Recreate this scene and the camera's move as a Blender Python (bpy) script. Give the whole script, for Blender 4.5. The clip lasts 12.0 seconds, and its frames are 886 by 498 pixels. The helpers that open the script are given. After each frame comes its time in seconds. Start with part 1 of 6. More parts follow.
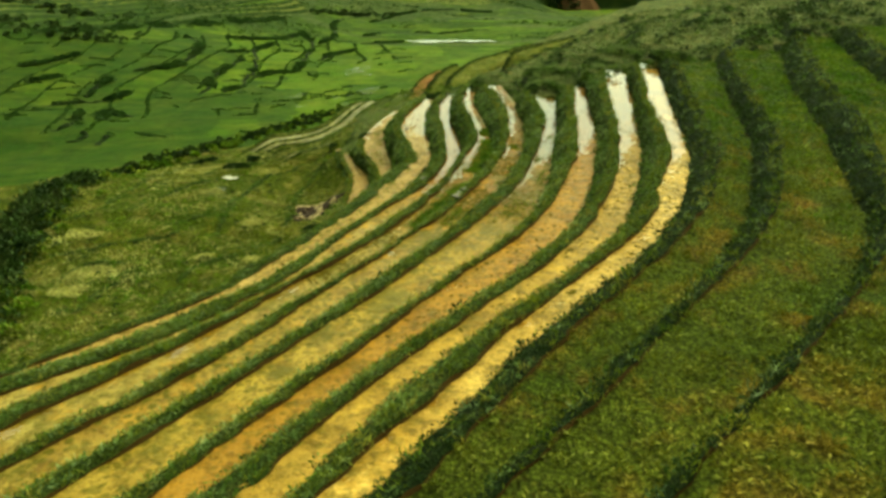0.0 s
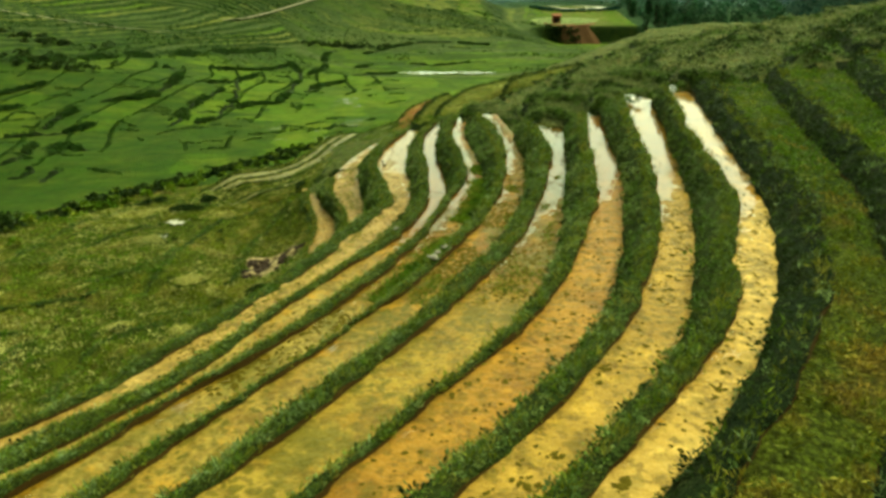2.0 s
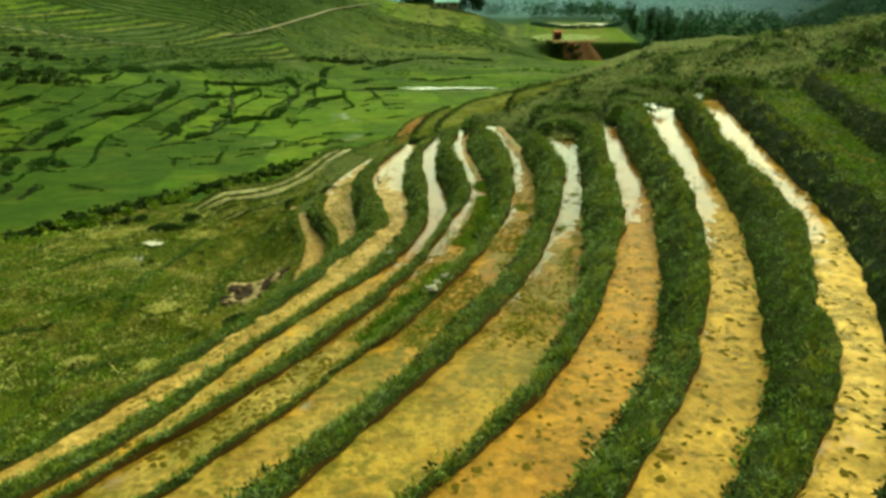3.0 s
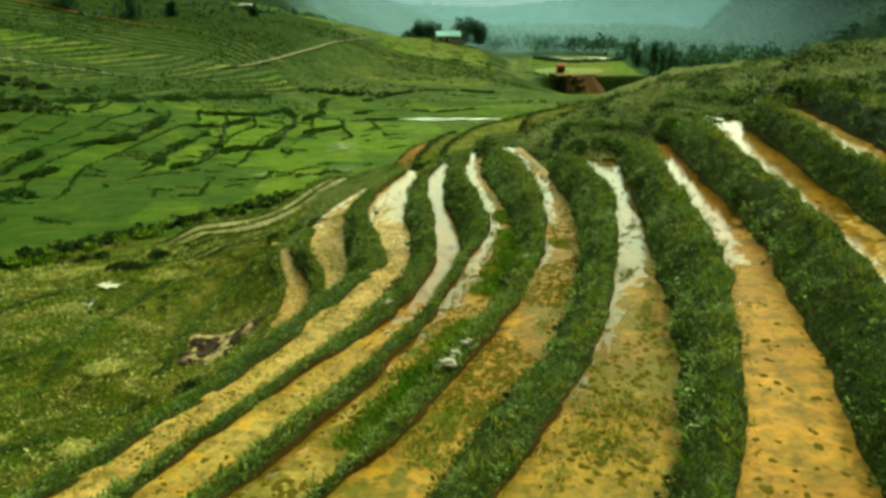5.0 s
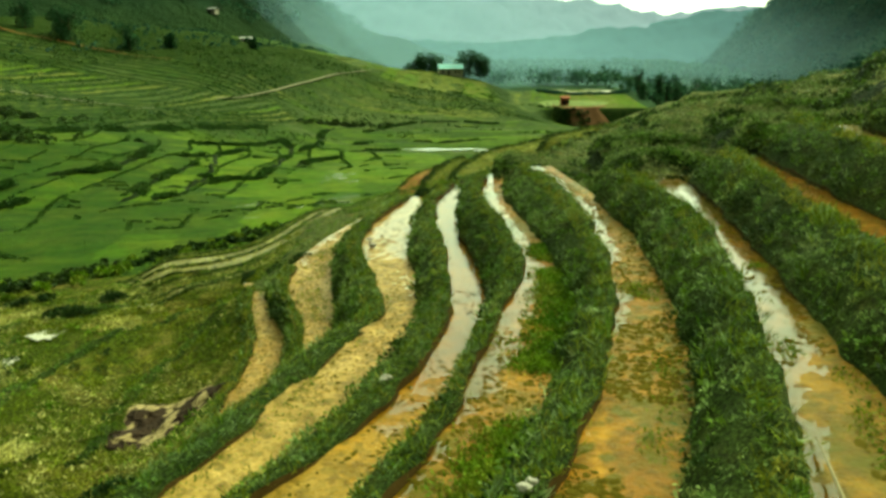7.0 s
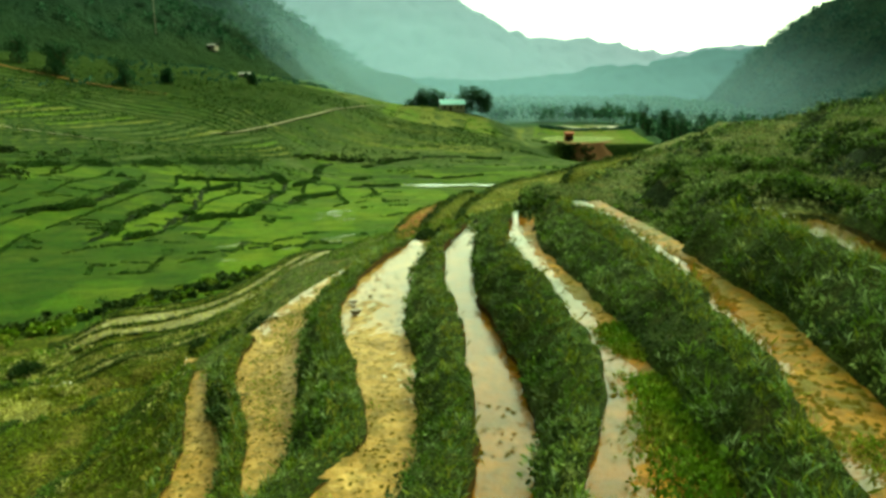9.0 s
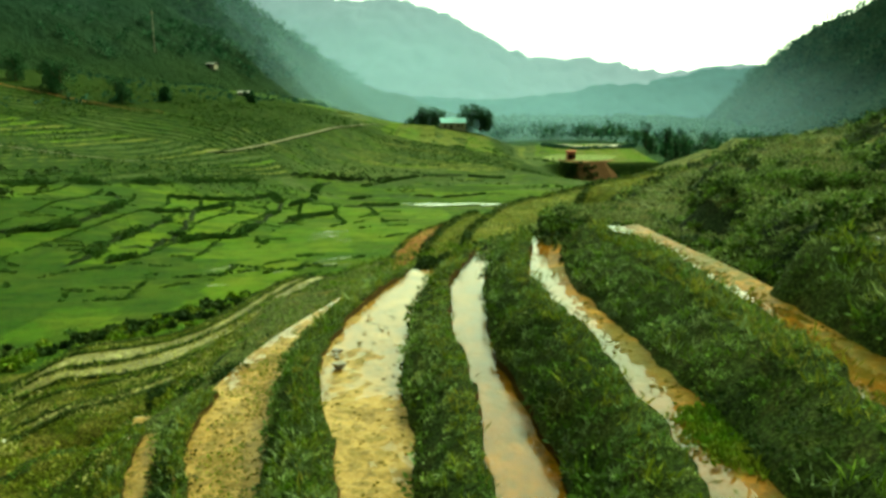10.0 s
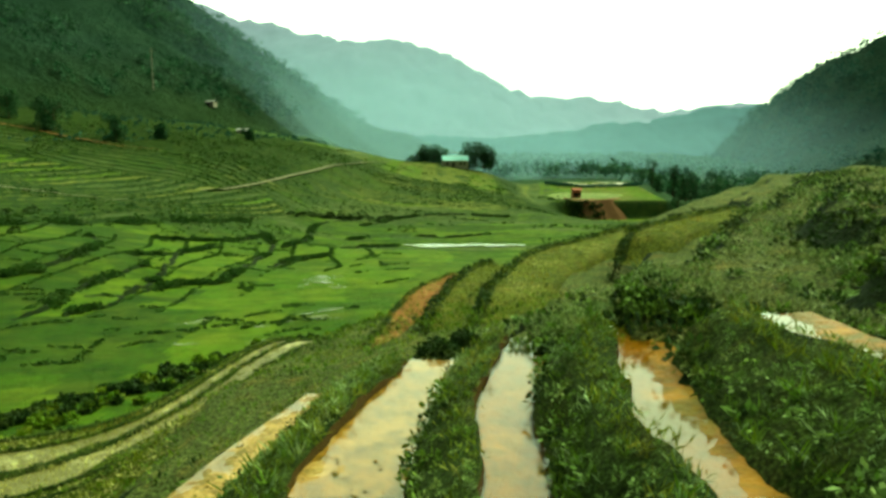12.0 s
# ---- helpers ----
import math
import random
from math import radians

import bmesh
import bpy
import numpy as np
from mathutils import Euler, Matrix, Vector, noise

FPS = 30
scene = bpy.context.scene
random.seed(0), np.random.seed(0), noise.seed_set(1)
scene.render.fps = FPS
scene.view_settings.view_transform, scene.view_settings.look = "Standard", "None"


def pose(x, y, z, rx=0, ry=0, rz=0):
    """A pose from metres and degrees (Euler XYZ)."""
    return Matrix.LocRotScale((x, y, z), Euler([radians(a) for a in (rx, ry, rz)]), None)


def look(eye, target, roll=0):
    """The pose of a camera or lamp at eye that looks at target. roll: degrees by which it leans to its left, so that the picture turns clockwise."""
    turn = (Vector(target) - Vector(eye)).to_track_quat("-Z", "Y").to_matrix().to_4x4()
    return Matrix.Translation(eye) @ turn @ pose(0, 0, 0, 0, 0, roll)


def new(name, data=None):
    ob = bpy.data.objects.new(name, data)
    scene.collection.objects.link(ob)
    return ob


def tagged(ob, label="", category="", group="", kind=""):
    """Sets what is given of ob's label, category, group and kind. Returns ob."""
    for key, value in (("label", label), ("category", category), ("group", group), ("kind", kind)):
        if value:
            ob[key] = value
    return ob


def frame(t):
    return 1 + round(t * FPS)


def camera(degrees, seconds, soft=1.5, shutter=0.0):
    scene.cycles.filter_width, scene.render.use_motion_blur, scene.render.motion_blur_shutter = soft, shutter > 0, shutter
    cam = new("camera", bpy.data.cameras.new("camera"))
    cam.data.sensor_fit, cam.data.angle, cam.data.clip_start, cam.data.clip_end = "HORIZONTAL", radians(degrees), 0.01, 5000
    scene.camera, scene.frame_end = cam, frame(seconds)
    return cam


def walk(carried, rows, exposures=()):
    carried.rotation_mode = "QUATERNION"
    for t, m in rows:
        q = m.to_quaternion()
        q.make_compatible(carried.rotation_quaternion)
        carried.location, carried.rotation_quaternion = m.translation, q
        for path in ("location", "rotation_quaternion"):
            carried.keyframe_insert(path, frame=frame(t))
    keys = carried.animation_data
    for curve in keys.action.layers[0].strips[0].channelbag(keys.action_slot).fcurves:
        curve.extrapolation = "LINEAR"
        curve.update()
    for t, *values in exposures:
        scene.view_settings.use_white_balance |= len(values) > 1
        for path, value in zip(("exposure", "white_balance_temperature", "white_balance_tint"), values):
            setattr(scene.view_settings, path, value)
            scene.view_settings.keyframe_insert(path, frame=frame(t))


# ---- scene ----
cam = camera(63.2, 12.0, soft=3.1)
METRES, EYE, TILT, LEAN, TURN = 60.0, 25.0, -26.2, 0.0, 0.0
ROWS = [
    (0.0, 0.0, 0.0, 0.0, 0.0, 0.0, -0.0),
    (0.5, 0.0087, 0.0564, 0.0056, -0.02, 0.65, -0.04),
    (1.0, 0.0145, 0.1063, 0.0158, -0.03, 1.32, -0.04),
    (1.5, 0.0184, 0.1526, 0.0262, -0.04, 2.01, -0.05),
    (2.0, 0.0203, 0.1967, 0.035, -0.03, 2.71, -0.1),
    (2.5, 0.0208, 0.2366, 0.0413, -0.02, 3.37, -0.12),
    (3.0, 0.0203, 0.2765, 0.0468, -0.0, 4.07, -0.12),
    (5.0, 0.0112, 0.4222, 0.0661, 0.05, 6.86, -0.14),
    (5.5, 0.0084, 0.4576, 0.071, 0.06, 7.55, -0.14),
    (6.0, 0.0059, 0.4944, 0.076, 0.08, 8.22, -0.14),
    (6.5, 0.0036, 0.5326, 0.0823, 0.11, 8.91, -0.13),
    (7.0, 0.0014, 0.5706, 0.0909, 0.14, 9.61, -0.13),
    (9.0, -0.0053, 0.7326, 0.1366, 0.21, 12.52, -0.14),
    (9.5, -0.0068, 0.773, 0.1496, 0.22, 13.27, -0.13),
    (10.0, -0.0084, 0.8131, 0.1633, 0.24, 14.01, -0.12),
    (10.5, -0.0103, 0.8523, 0.1775, 0.25, 14.77, -0.14),
    (11.0, -0.0121, 0.8912, 0.1926, 0.29, 15.51, -0.12),
    (11.5, -0.0138, 0.9301, 0.2078, 0.32, 16.28, -0.15),
    (12.0, -0.0155, 0.9684, 0.2231, 0.35, 17.03, -0.14),
]
walk(cam, [(t, pose(0, 0, EYE, TILT, LEAN, TURN) @ pose(METRES * x, METRES * y, METRES * z, 90 + pitch, roll, yaw)) for t, x, y, z, yaw, pitch, roll in ROWS], [(0.0, 0.30, 7600, -11), (12.0, 0.46, 7400, -28)])

# ---- light: an overcast sky, with a soft sun behind the cloud ----
SUN_ELEVATION, SUN_ROTATION = radians(52), radians(52)
world = bpy.data.worlds.new("overcast_sky")
scene.world = world
world.use_nodes = True
wn, wl = world.node_tree.nodes, world.node_tree.links
wn.clear()
sky = wn.new("ShaderNodeTexSky")
sky.sky_type, sky.sun_disc = "NISHITA", False
sky.sun_elevation, sky.sun_rotation = SUN_ELEVATION, SUN_ROTATION
clear = wn.new("ShaderNodeBackground")
clear.inputs["Strength"].default_value = 0.1
wl.new(sky.outputs["Color"], clear.inputs["Color"])
cloud_at = wn.new("ShaderNodeTexCoord")
cloud_noise = wn.new("ShaderNodeTexNoise")
cloud_noise.inputs["Scale"].default_value, cloud_noise.inputs["Detail"].default_value = 2.2, 5
wl.new(cloud_at.outputs["Generated"], cloud_noise.inputs["Vector"])
cloud_ramp = wn.new("ShaderNodeValToRGB")
cloud_ramp.color_ramp.elements[0].position, cloud_ramp.color_ramp.elements[0].color = 0.3, (0.70, 0.83, 0.64, 1)
cloud_ramp.color_ramp.elements[1].position, cloud_ramp.color_ramp.elements[1].color = 0.65, (0.92, 1.0, 0.82, 1)
wl.new(cloud_noise.outputs["Fac"], cloud_ramp.inputs["Fac"])
cloud = wn.new("ShaderNodeBackground")
cloud.inputs["Strength"].default_value = 1.6
wl.new(cloud_ramp.outputs["Color"], cloud.inputs["Color"])
# the cloud is brightest toward the veiled sun and pale low down beneath it
toward_sun = wn.new("ShaderNodeVectorMath")
toward_sun.operation = "DOT_PRODUCT"
toward_sun.inputs[1].default_value = (0.20, 0.94, 0.27)
wl.new(cloud_at.outputs["Generated"], toward_sun.inputs[0])
veil = wn.new("ShaderNodeMapRange")
veil.interpolation_type = "SMOOTHSTEP"
veil.inputs["From Min"].default_value, veil.inputs["From Max"].default_value = -0.2, 1.0
veil.inputs["To Min"].default_value, veil.inputs["To Max"].default_value = 0.08, 2.95
wl.new(toward_sun.outputs["Value"], veil.inputs["Value"])
wl.new(veil.outputs["Result"], cloud.inputs["Strength"])
sky_mix = wn.new("ShaderNodeMixShader")
sky_mix.inputs["Fac"].default_value = 0.95
wl.new(clear.outputs[0], sky_mix.inputs[1])
wl.new(cloud.outputs[0], sky_mix.inputs[2])
sky_out = wn.new("ShaderNodeOutputWorld")
wl.new(sky_mix.outputs[0], sky_out.inputs["Surface"])

sun = new("sun", bpy.data.lights.new("sun", "SUN"))
sun.data.energy, sun.data.angle, sun.data.color = 2.4, radians(24), (1.0, 0.95, 0.78)
sun.matrix_world = look((0, 0, 200), (-math.sin(SUN_ROTATION) * math.cos(SUN_ELEVATION), -math.cos(SUN_ROTATION) * math.cos(SUN_ELEVATION), 200 - math.sin(SUN_ELEVATION)))

# ---- materials ----


def material(name, roughness=0.8, specular=0.3):
    m = bpy.data.materials.new(name)
    m.use_nodes = True
    n, l = m.node_tree.nodes, m.node_tree.links
    p = n["Principled BSDF"]
    p.inputs["Roughness"].default_value = roughness
    p.inputs["Specular IOR Level"].default_value = specular
    return m, n, l, p


def noise_of(n, l, at, scale, detail=4.0, rough=0.55, lo=0.35, hi=0.65):
    """Noise at a scale in metres' inverse, spread to 0..1."""
    t = n.new("ShaderNodeTexNoise")
    t.inputs["Scale"].default_value, t.inputs["Detail"].default_value, t.inputs["Roughness"].default_value = scale, detail, rough
    l.new(at, t.inputs["Vector"])
    r = n.new("ShaderNodeMapRange")
    r.inputs["From Min"].default_value, r.inputs["From Max"].default_value = lo, hi
    l.new(t.outputs["Fac"], r.inputs["Value"])
    return r.outputs["Result"]


def blend(n, l, fac, a, b, kind="MIX"):
    """Mix of two colours (tuples or sockets)."""
    x = n.new("ShaderNodeMix")
    x.data_type, x.blend_type = "RGBA", kind
    if isinstance(fac, float):
        x.inputs["Factor"].default_value = fac
    else:
        l.new(fac, x.inputs["Factor"])
    for socket, c in ((x.inputs["A"], a), (x.inputs["B"], b)):
        if isinstance(c, tuple):
            socket.default_value = (*c, 1)
        else:
            l.new(c, socket)
    return x.outputs["Result"]


def number(n, l, op, a, b=0.0):
    x = n.new("ShaderNodeMath")
    x.operation = op
    x.use_clamp = op in ("MULTIPLY", "ADD", "SUBTRACT")
    for socket, v in ((x.inputs[0], a), (x.inputs[1], b)):
        if isinstance(v, (int, float)):
            socket.default_value = v
        else:
            l.new(v, socket)
    return x.outputs[0]


def bump(n, l, p, height, strength, distance):
    b = n.new("ShaderNodeBump")
    b.inputs["Strength"].default_value, b.inputs["Distance"].default_value = strength, distance
    l.new(height, b.inputs["Height"])
    l.new(b.outputs["Normal"], p.inputs["Normal"])


def place_of(n):
    c = n.new("ShaderNodeTexCoord")
    return c.outputs["Object"]


def wet_mud(name, pale, deep, green=0.0, shine=0.07, south_tint=None, south_from=(36, 46), trodden=0.4):
    """Bed of a paddy: wet ochre earth with trampled marks, stubble stains and, where given, green algae."""
    m, n, l, p = material(name, 0.42, shine)
    at = place_of(n)
    c = blend(n, l, noise_of(n, l, at, 0.22, 4, 0.6), pale, deep)
    if south_tint:
        # a yellower tone towards the southern ends
        s = n.new("ShaderNodeSeparateXYZ")
        l.new(at, s.inputs[0])
        south = n.new("ShaderNodeMapRange")
        south.interpolation_type = "SMOOTHSTEP"
        south.inputs["From Min"].default_value, south.inputs["From Max"].default_value = south_from[1], south_from[0]
        l.new(s.outputs["Y"], south.inputs["Value"])
        drift = number(n, l, "MULTIPLY", south.outputs["Result"], number(n, l, "ADD", number(n, l, "MULTIPLY", noise_of(n, l, at, 0.35, 4, 0.6), 0.4), 0.6))
        c = blend(n, l, drift, c, south_tint)
    c = blend(n, l, number(n, l, "MULTIPLY", noise_of(n, l, at, 0.55, 5, 0.65, 0.5, 0.66), 0.55), c, tuple(0.55 * v for v in deep))
    # trodden hollows and stubble, each with a soft edge
    c = blend(n, l, number(n, l, "MULTIPLY", noise_of(n, l, at, 1.3, 4, 0.65, 0.50, 0.60), 0.62), c, (0.135, 0.088, 0.008))
    c = blend(n, l, number(n, l, "MULTIPLY", noise_of(n, l, at, 3.4, 3, 0.6, 0.53, 0.59), 0.5), c, (0.085, 0.056, 0.006))
    c = blend(n, l, number(n, l, "MULTIPLY", noise_of(n, l, at, 6.5, 4, 0.7, 0.59, 0.68), 0.35), c, (0.050, 0.036, 0.005))
    c = blend(n, l, number(n, l, "MULTIPLY", noise_of(n, l, at, 15.0, 3, 0.7, 0.35, 0.7), 0.2), c, tuple(0.45 * v for v in deep))
    c = blend(n, l, number(n, l, "MULTIPLY", noise_of(n, l, at, 0.9, 5, 0.7, 0.54, 0.66), 0.6), c, tuple(min(1, 1.45 * v) for v in pale))
    # round footprints with blurred rims, thicker in some stretches
    warp = n.new("ShaderNodeTexNoise")
    warp.inputs["Scale"].default_value = 2.2
    l.new(at, warp.inputs["Vector"])
    shift = n.new("ShaderNodeVectorMath")
    shift.operation = "MULTIPLY_ADD"
    shift.inputs[1].default_value = (0.5, 0.5, 0.5)
    l.new(warp.outputs["Color"], shift.inputs[0])
    l.new(at, shift.inputs[2])
    for scale, wide, seed in ((1.5, 0.34, 0.3), (2.7, 0.33, 0.5)):
        cells = n.new("ShaderNodeTexVoronoi")
        cells.voronoi_dimensions = "2D"
        cells.inputs["Scale"].default_value = scale
        l.new(shift.outputs[0], cells.inputs["Vector"])
        spot = n.new("ShaderNodeMapRange")
        spot.interpolation_type = "SMOOTHSTEP"
        spot.inputs["From Min"].default_value, spot.inputs["From Max"].default_value = wide, 0.5 * wide
        l.new(cells.outputs["Distance"], spot.inputs["Value"])
        patch = noise_of(n, l, at, seed, 3, 0.6, 0.38, 0.55)
        c = blend(n, l, number(n, l, "MULTIPLY", number(n, l, "MULTIPLY", spot.outputs["Result"], patch), trodden), c, (0.105, 0.088, 0.006))
    if green:
        weed = noise_of(n, l, at, 0.4, 6, 0.7, 0.62 - green, 0.72 - green)
        c = blend(n, l, number(n, l, "MULTIPLY", weed, 0.75), c, (0.105, 0.092, 0.008))
    l.new(c, p.inputs["Base Color"])
    bump(n, l, p, noise_of(n, l, at, 5.0, 5, 0.65, 0.3, 0.7), 0.5, 0.06)
    return m


def water_skin(name, tint, rough=0.09):
    """Still shallow water: clear with a tint, and mirror-like where it is seen at a low angle."""
    m = bpy.data.materials.new(name)
    m.use_nodes = True
    n, l = m.node_tree.nodes, m.node_tree.links
    n.clear()
    f = n.new("ShaderNodeFresnel")
    f.inputs["IOR"].default_value = 1.45
    c = n.new("ShaderNodeBsdfTransparent")
    c.inputs["Color"].default_value = (*tint, 1)
    g = n.new("ShaderNodeBsdfGlossy")
    g.inputs["Roughness"].default_value = rough
    t = n.new("ShaderNodeTexCoord")
    ripple = noise_of(n, l, t.outputs["Object"], 3.0, 3, 0.5, 0.3, 0.7)
    b = n.new("ShaderNodeBump")
    b.inputs["Strength"].default_value, b.inputs["Distance"].default_value = 0.05, 0.02
    l.new(ripple, b.inputs["Height"])
    l.new(b.outputs["Normal"], g.inputs["Normal"])
    l.new(b.outputs["Normal"], f.inputs["Normal"])
    x = n.new("ShaderNodeMixShader")
    l.new(f.outputs[0], x.inputs["Fac"])
    l.new(c.outputs[0], x.inputs[1])
    l.new(g.outputs[0], x.inputs[2])
    out = n.new("ShaderNodeOutputMaterial")
    l.new(x.outputs[0], out.inputs["Surface"])
    return m


def still_water(name, colour):
    """Turbid standing water seen from far off."""
    m, n, l, p = material(name, 0.05, 0.5)
    at = place_of(n)
    l.new(blend(n, l, noise_of(n, l, at, 0.3, 4), colour, tuple(0.75 * v for v in colour)), p.inputs["Base Color"])
    p.inputs["IOR"].default_value = 1.34
    bump(n, l, p, noise_of(n, l, at, 2.0, 3), 0.05, 0.02)
    return m


def vegetation(name, a, b, dry, scale=1.0, roughness=0.85, dryness=0.5, leaf=True, spread=(0.45, 1.5)):
    """Grass, leaves or scrub: two greens, dry patches, and an own tone for each loose piece."""
    m, n, l, p = material(name, 0.65 if leaf else roughness, 0.10 if leaf else 0.06)
    a, b = (0.88 * a[0], *a[1:]), (0.88 * b[0], *b[1:])
    at = place_of(n)
    c = blend(n, l, noise_of(n, l, at, 0.35 * scale, 4), a, b)
    c = blend(n, l, number(n, l, "MULTIPLY", noise_of(n, l, at, 0.9 * scale, 5, 0.65, 0.5, 0.75), dryness), c, dry)
    tone = number(n, l, "ADD", number(n, l, "MULTIPLY", noise_of(n, l, at, 1.7 * max(scale, 0.5), 3, 0.6, 0.36, 0.64), 0.6), number(n, l, "MULTIPLY", noise_of(n, l, at, 0.45 * scale, 3, 0.6, 0.36, 0.64), 0.4))
    c = blend(n, l, tone, blend(n, l, 1.0, c, (0.66, 0.68, 0.72), "MULTIPLY"), c)
    c = blend(n, l, 1.0, c, (1.62, 1.62, 1.52) if leaf else (1.42, 1.42, 1.36), "MULTIPLY")
    if leaf:
        g = n.new("ShaderNodeNewGeometry")
        r = n.new("ShaderNodeMapRange")
        r.inputs["To Min"].default_value, r.inputs["To Max"].default_value = spread
        l.new(g.outputs["Random Per Island"], r.inputs["Value"])
        x = n.new("ShaderNodeMix")
        x.data_type, x.blend_type = "RGBA", "MULTIPLY"
        x.inputs["Factor"].default_value = 1.0
        l.new(c, x.inputs["A"])
        l.new(r.outputs["Result"], x.inputs["B"])
        c = x.outputs["Result"]
        thin = n.new("ShaderNodeBsdfTranslucent")
        l.new(c, thin.inputs["Color"])
        both = n.new("ShaderNodeMixShader")
        both.inputs["Fac"].default_value = 0.2
        l.new(p.outputs[0], both.inputs[1])
        l.new(thin.outputs[0], both.inputs[2])
        l.new(both.outputs[0], n["Material Output"].inputs["Surface"])
    else:
        h = noise_of(n, l, at, 5.0 * max(scale, 0.8), 6, 0.7, 0.25, 0.75)
        c = blend(n, l, number(n, l, "MULTIPLY", h, 0.45), c, tuple(0.4 * v for v in a))
        # tufts and leaves: own tone for each cell, gap shade put into colour
        cell = n.new("ShaderNodeTexVoronoi")
        cell.inputs["Scale"].default_value = 11.0 * max(scale, 0.8)
        l.new(at, cell.inputs["Vector"])
        cell_tone = n.new("ShaderNodeSeparateColor")
        l.new(cell.outputs["Color"], cell_tone.inputs["Color"])
        gap = n.new("ShaderNodeMapRange")
        gap.inputs["From Min"].default_value, gap.inputs["From Max"].default_value = 0.15, 0.75
        gap.inputs["To Min"].default_value, gap.inputs["To Max"].default_value = 1.4, 0.45
        l.new(cell.outputs["Distance"], gap.inputs["Value"])
        own = n.new("ShaderNodeMath")
        own.operation = "MULTIPLY_ADD"
        l.new(cell_tone.outputs["Red"], own.inputs[0])
        own.inputs[1].default_value, own.inputs[2].default_value = 0.7, 0.7
        both = n.new("ShaderNodeMath")
        both.operation = "MULTIPLY"
        l.new(own.outputs[0], both.inputs[0])
        l.new(gap.outputs["Result"], both.inputs[1])
        c = blend(n, l, 1.0, c, both.outputs[0], "MULTIPLY")
        bump(n, l, p, h, 0.9, 0.25 / max(scale, 0.8))
    l.new(c, p.inputs["Base Color"])
    return m


def plain(name, colour, roughness=0.7, scale=2.0, wear=0.35, metal=0.0):
    m, n, l, p = material(name, roughness, 0.3 if roughness < 0.9 else 0.05)
    at = place_of(n)
    c = blend(n, l, number(n, l, "MULTIPLY", noise_of(n, l, at, scale, 5, 0.65), wear), colour, tuple(0.45 * v for v in colour))
    h = noise_of(n, l, at, scale * 6, 4, 0.6)
    c = blend(n, l, number(n, l, "MULTIPLY", h, wear * 0.5), c, tuple(min(1, 1.3 * v) for v in colour))
    l.new(c, p.inputs["Base Color"])
    p.inputs["Metallic"].default_value = metal
    bump(n, l, p, h, 0.3, 0.03)
    return m


def ground_material(name, one, two, three):
    """Fields and risers: bright young rice on the level, darker wild growth where the ground is steep, bare earth in places."""
    m, n, l, p = material(name, 0.9, 0.06)
    at = place_of(n)
    field = blend(n, l, noise_of(n, l, at, 0.045, 5, 0.6, 0.4, 0.62), one, two)
    field = blend(n, l, number(n, l, "MULTIPLY", noise_of(n, l, at, 0.13, 5, 0.65, 0.45, 0.7), 0.7), field, three)
    field = blend(n, l, number(n, l, "MULTIPLY", noise_of(n, l, at, 0.42, 6, 0.75, 0.44, 0.62), 0.7), field, tuple(0.55 * v for v in one))
    field = blend(n, l, number(n, l, "MULTIPLY", noise_of(n, l, at, 1.4, 4, 0.7, 0.50, 0.64), 0.45), field, tuple(0.7 * v for v in three))
    rows = n.new("ShaderNodeMapping")
    rows.inputs["Scale"].default_value, rows.inputs["Rotation"].default_value = (0.3, 1.0, 1.0), (0, 0, -0.9)
    l.new(at, rows.inputs["Vector"])
    field = blend(n, l, number(n, l, "MULTIPLY", noise_of(n, l, rows.outputs["Vector"], 0.55, 5, 0.7, 0.46, 0.64), 0.35), field, tuple(0.5 * v for v in one))
    field = blend(n, l, number(n, l, "MULTIPLY", noise_of(n, l, rows.outputs["Vector"], 0.28, 4, 0.6, 0.54, 0.68), 0.3), field, tuple(1.25 * v for v in three))
    wild = blend(n, l, noise_of(n, l, at, 0.25, 5, 0.6), (0.016, 0.038, 0.006), (0.036, 0.062, 0.009))
    wild = blend(n, l, number(n, l, "MULTIPLY", noise_of(n, l, at, 0.6, 5, 0.65, 0.55, 0.75), 0.5), wild, (0.09, 0.070, 0.018))
    g = n.new("ShaderNodeNewGeometry")
    s = n.new("ShaderNodeSeparateXYZ")
    l.new(g.outputs["True Normal"], s.inputs[0])
    r = n.new("ShaderNodeMapRange")
    r.inputs["From Min"].default_value, r.inputs["From Max"].default_value = 0.985, 0.93
    l.new(s.outputs["Z"], r.inputs["Value"])
    steep = number(n, l, "ADD", r.outputs["Result"], number(n, l, "MULTIPLY", noise_of(n, l, at, 0.45, 5, 0.7, 0.66, 0.74), 0.5))
    l.new(blend(n, l, steep, field, wild), p.inputs["Base Color"])
    bump(n, l, p, noise_of(n, l, at, 1.6, 6, 0.7, 0.25, 0.75), 0.8, 0.3)
    return m


GROUND = ground_material("ground_cover", (0.042, 0.100, 0.006), (0.080, 0.145, 0.008), (0.125, 0.150, 0.014))
DEEP_GREEN = ground_material("deep_green_rice", (0.026, 0.070, 0.005), (0.052, 0.105, 0.007), (0.090, 0.115, 0.012))
YOUNG_RICE = ground_material("young_rice", (0.070, 0.145, 0.008), (0.110, 0.185, 0.010), (0.150, 0.175, 0.016))
RIPE_GRASS = ground_material("yellowish_field", (0.105, 0.140, 0.020), (0.165, 0.190, 0.030), (0.190, 0.182, 0.040))
# haze of distance is put into this pasture's duller, bluer green
PASTURE = ground_material("hill_pasture", (0.040, 0.080, 0.016), (0.086, 0.124, 0.026), (0.135, 0.150, 0.036))
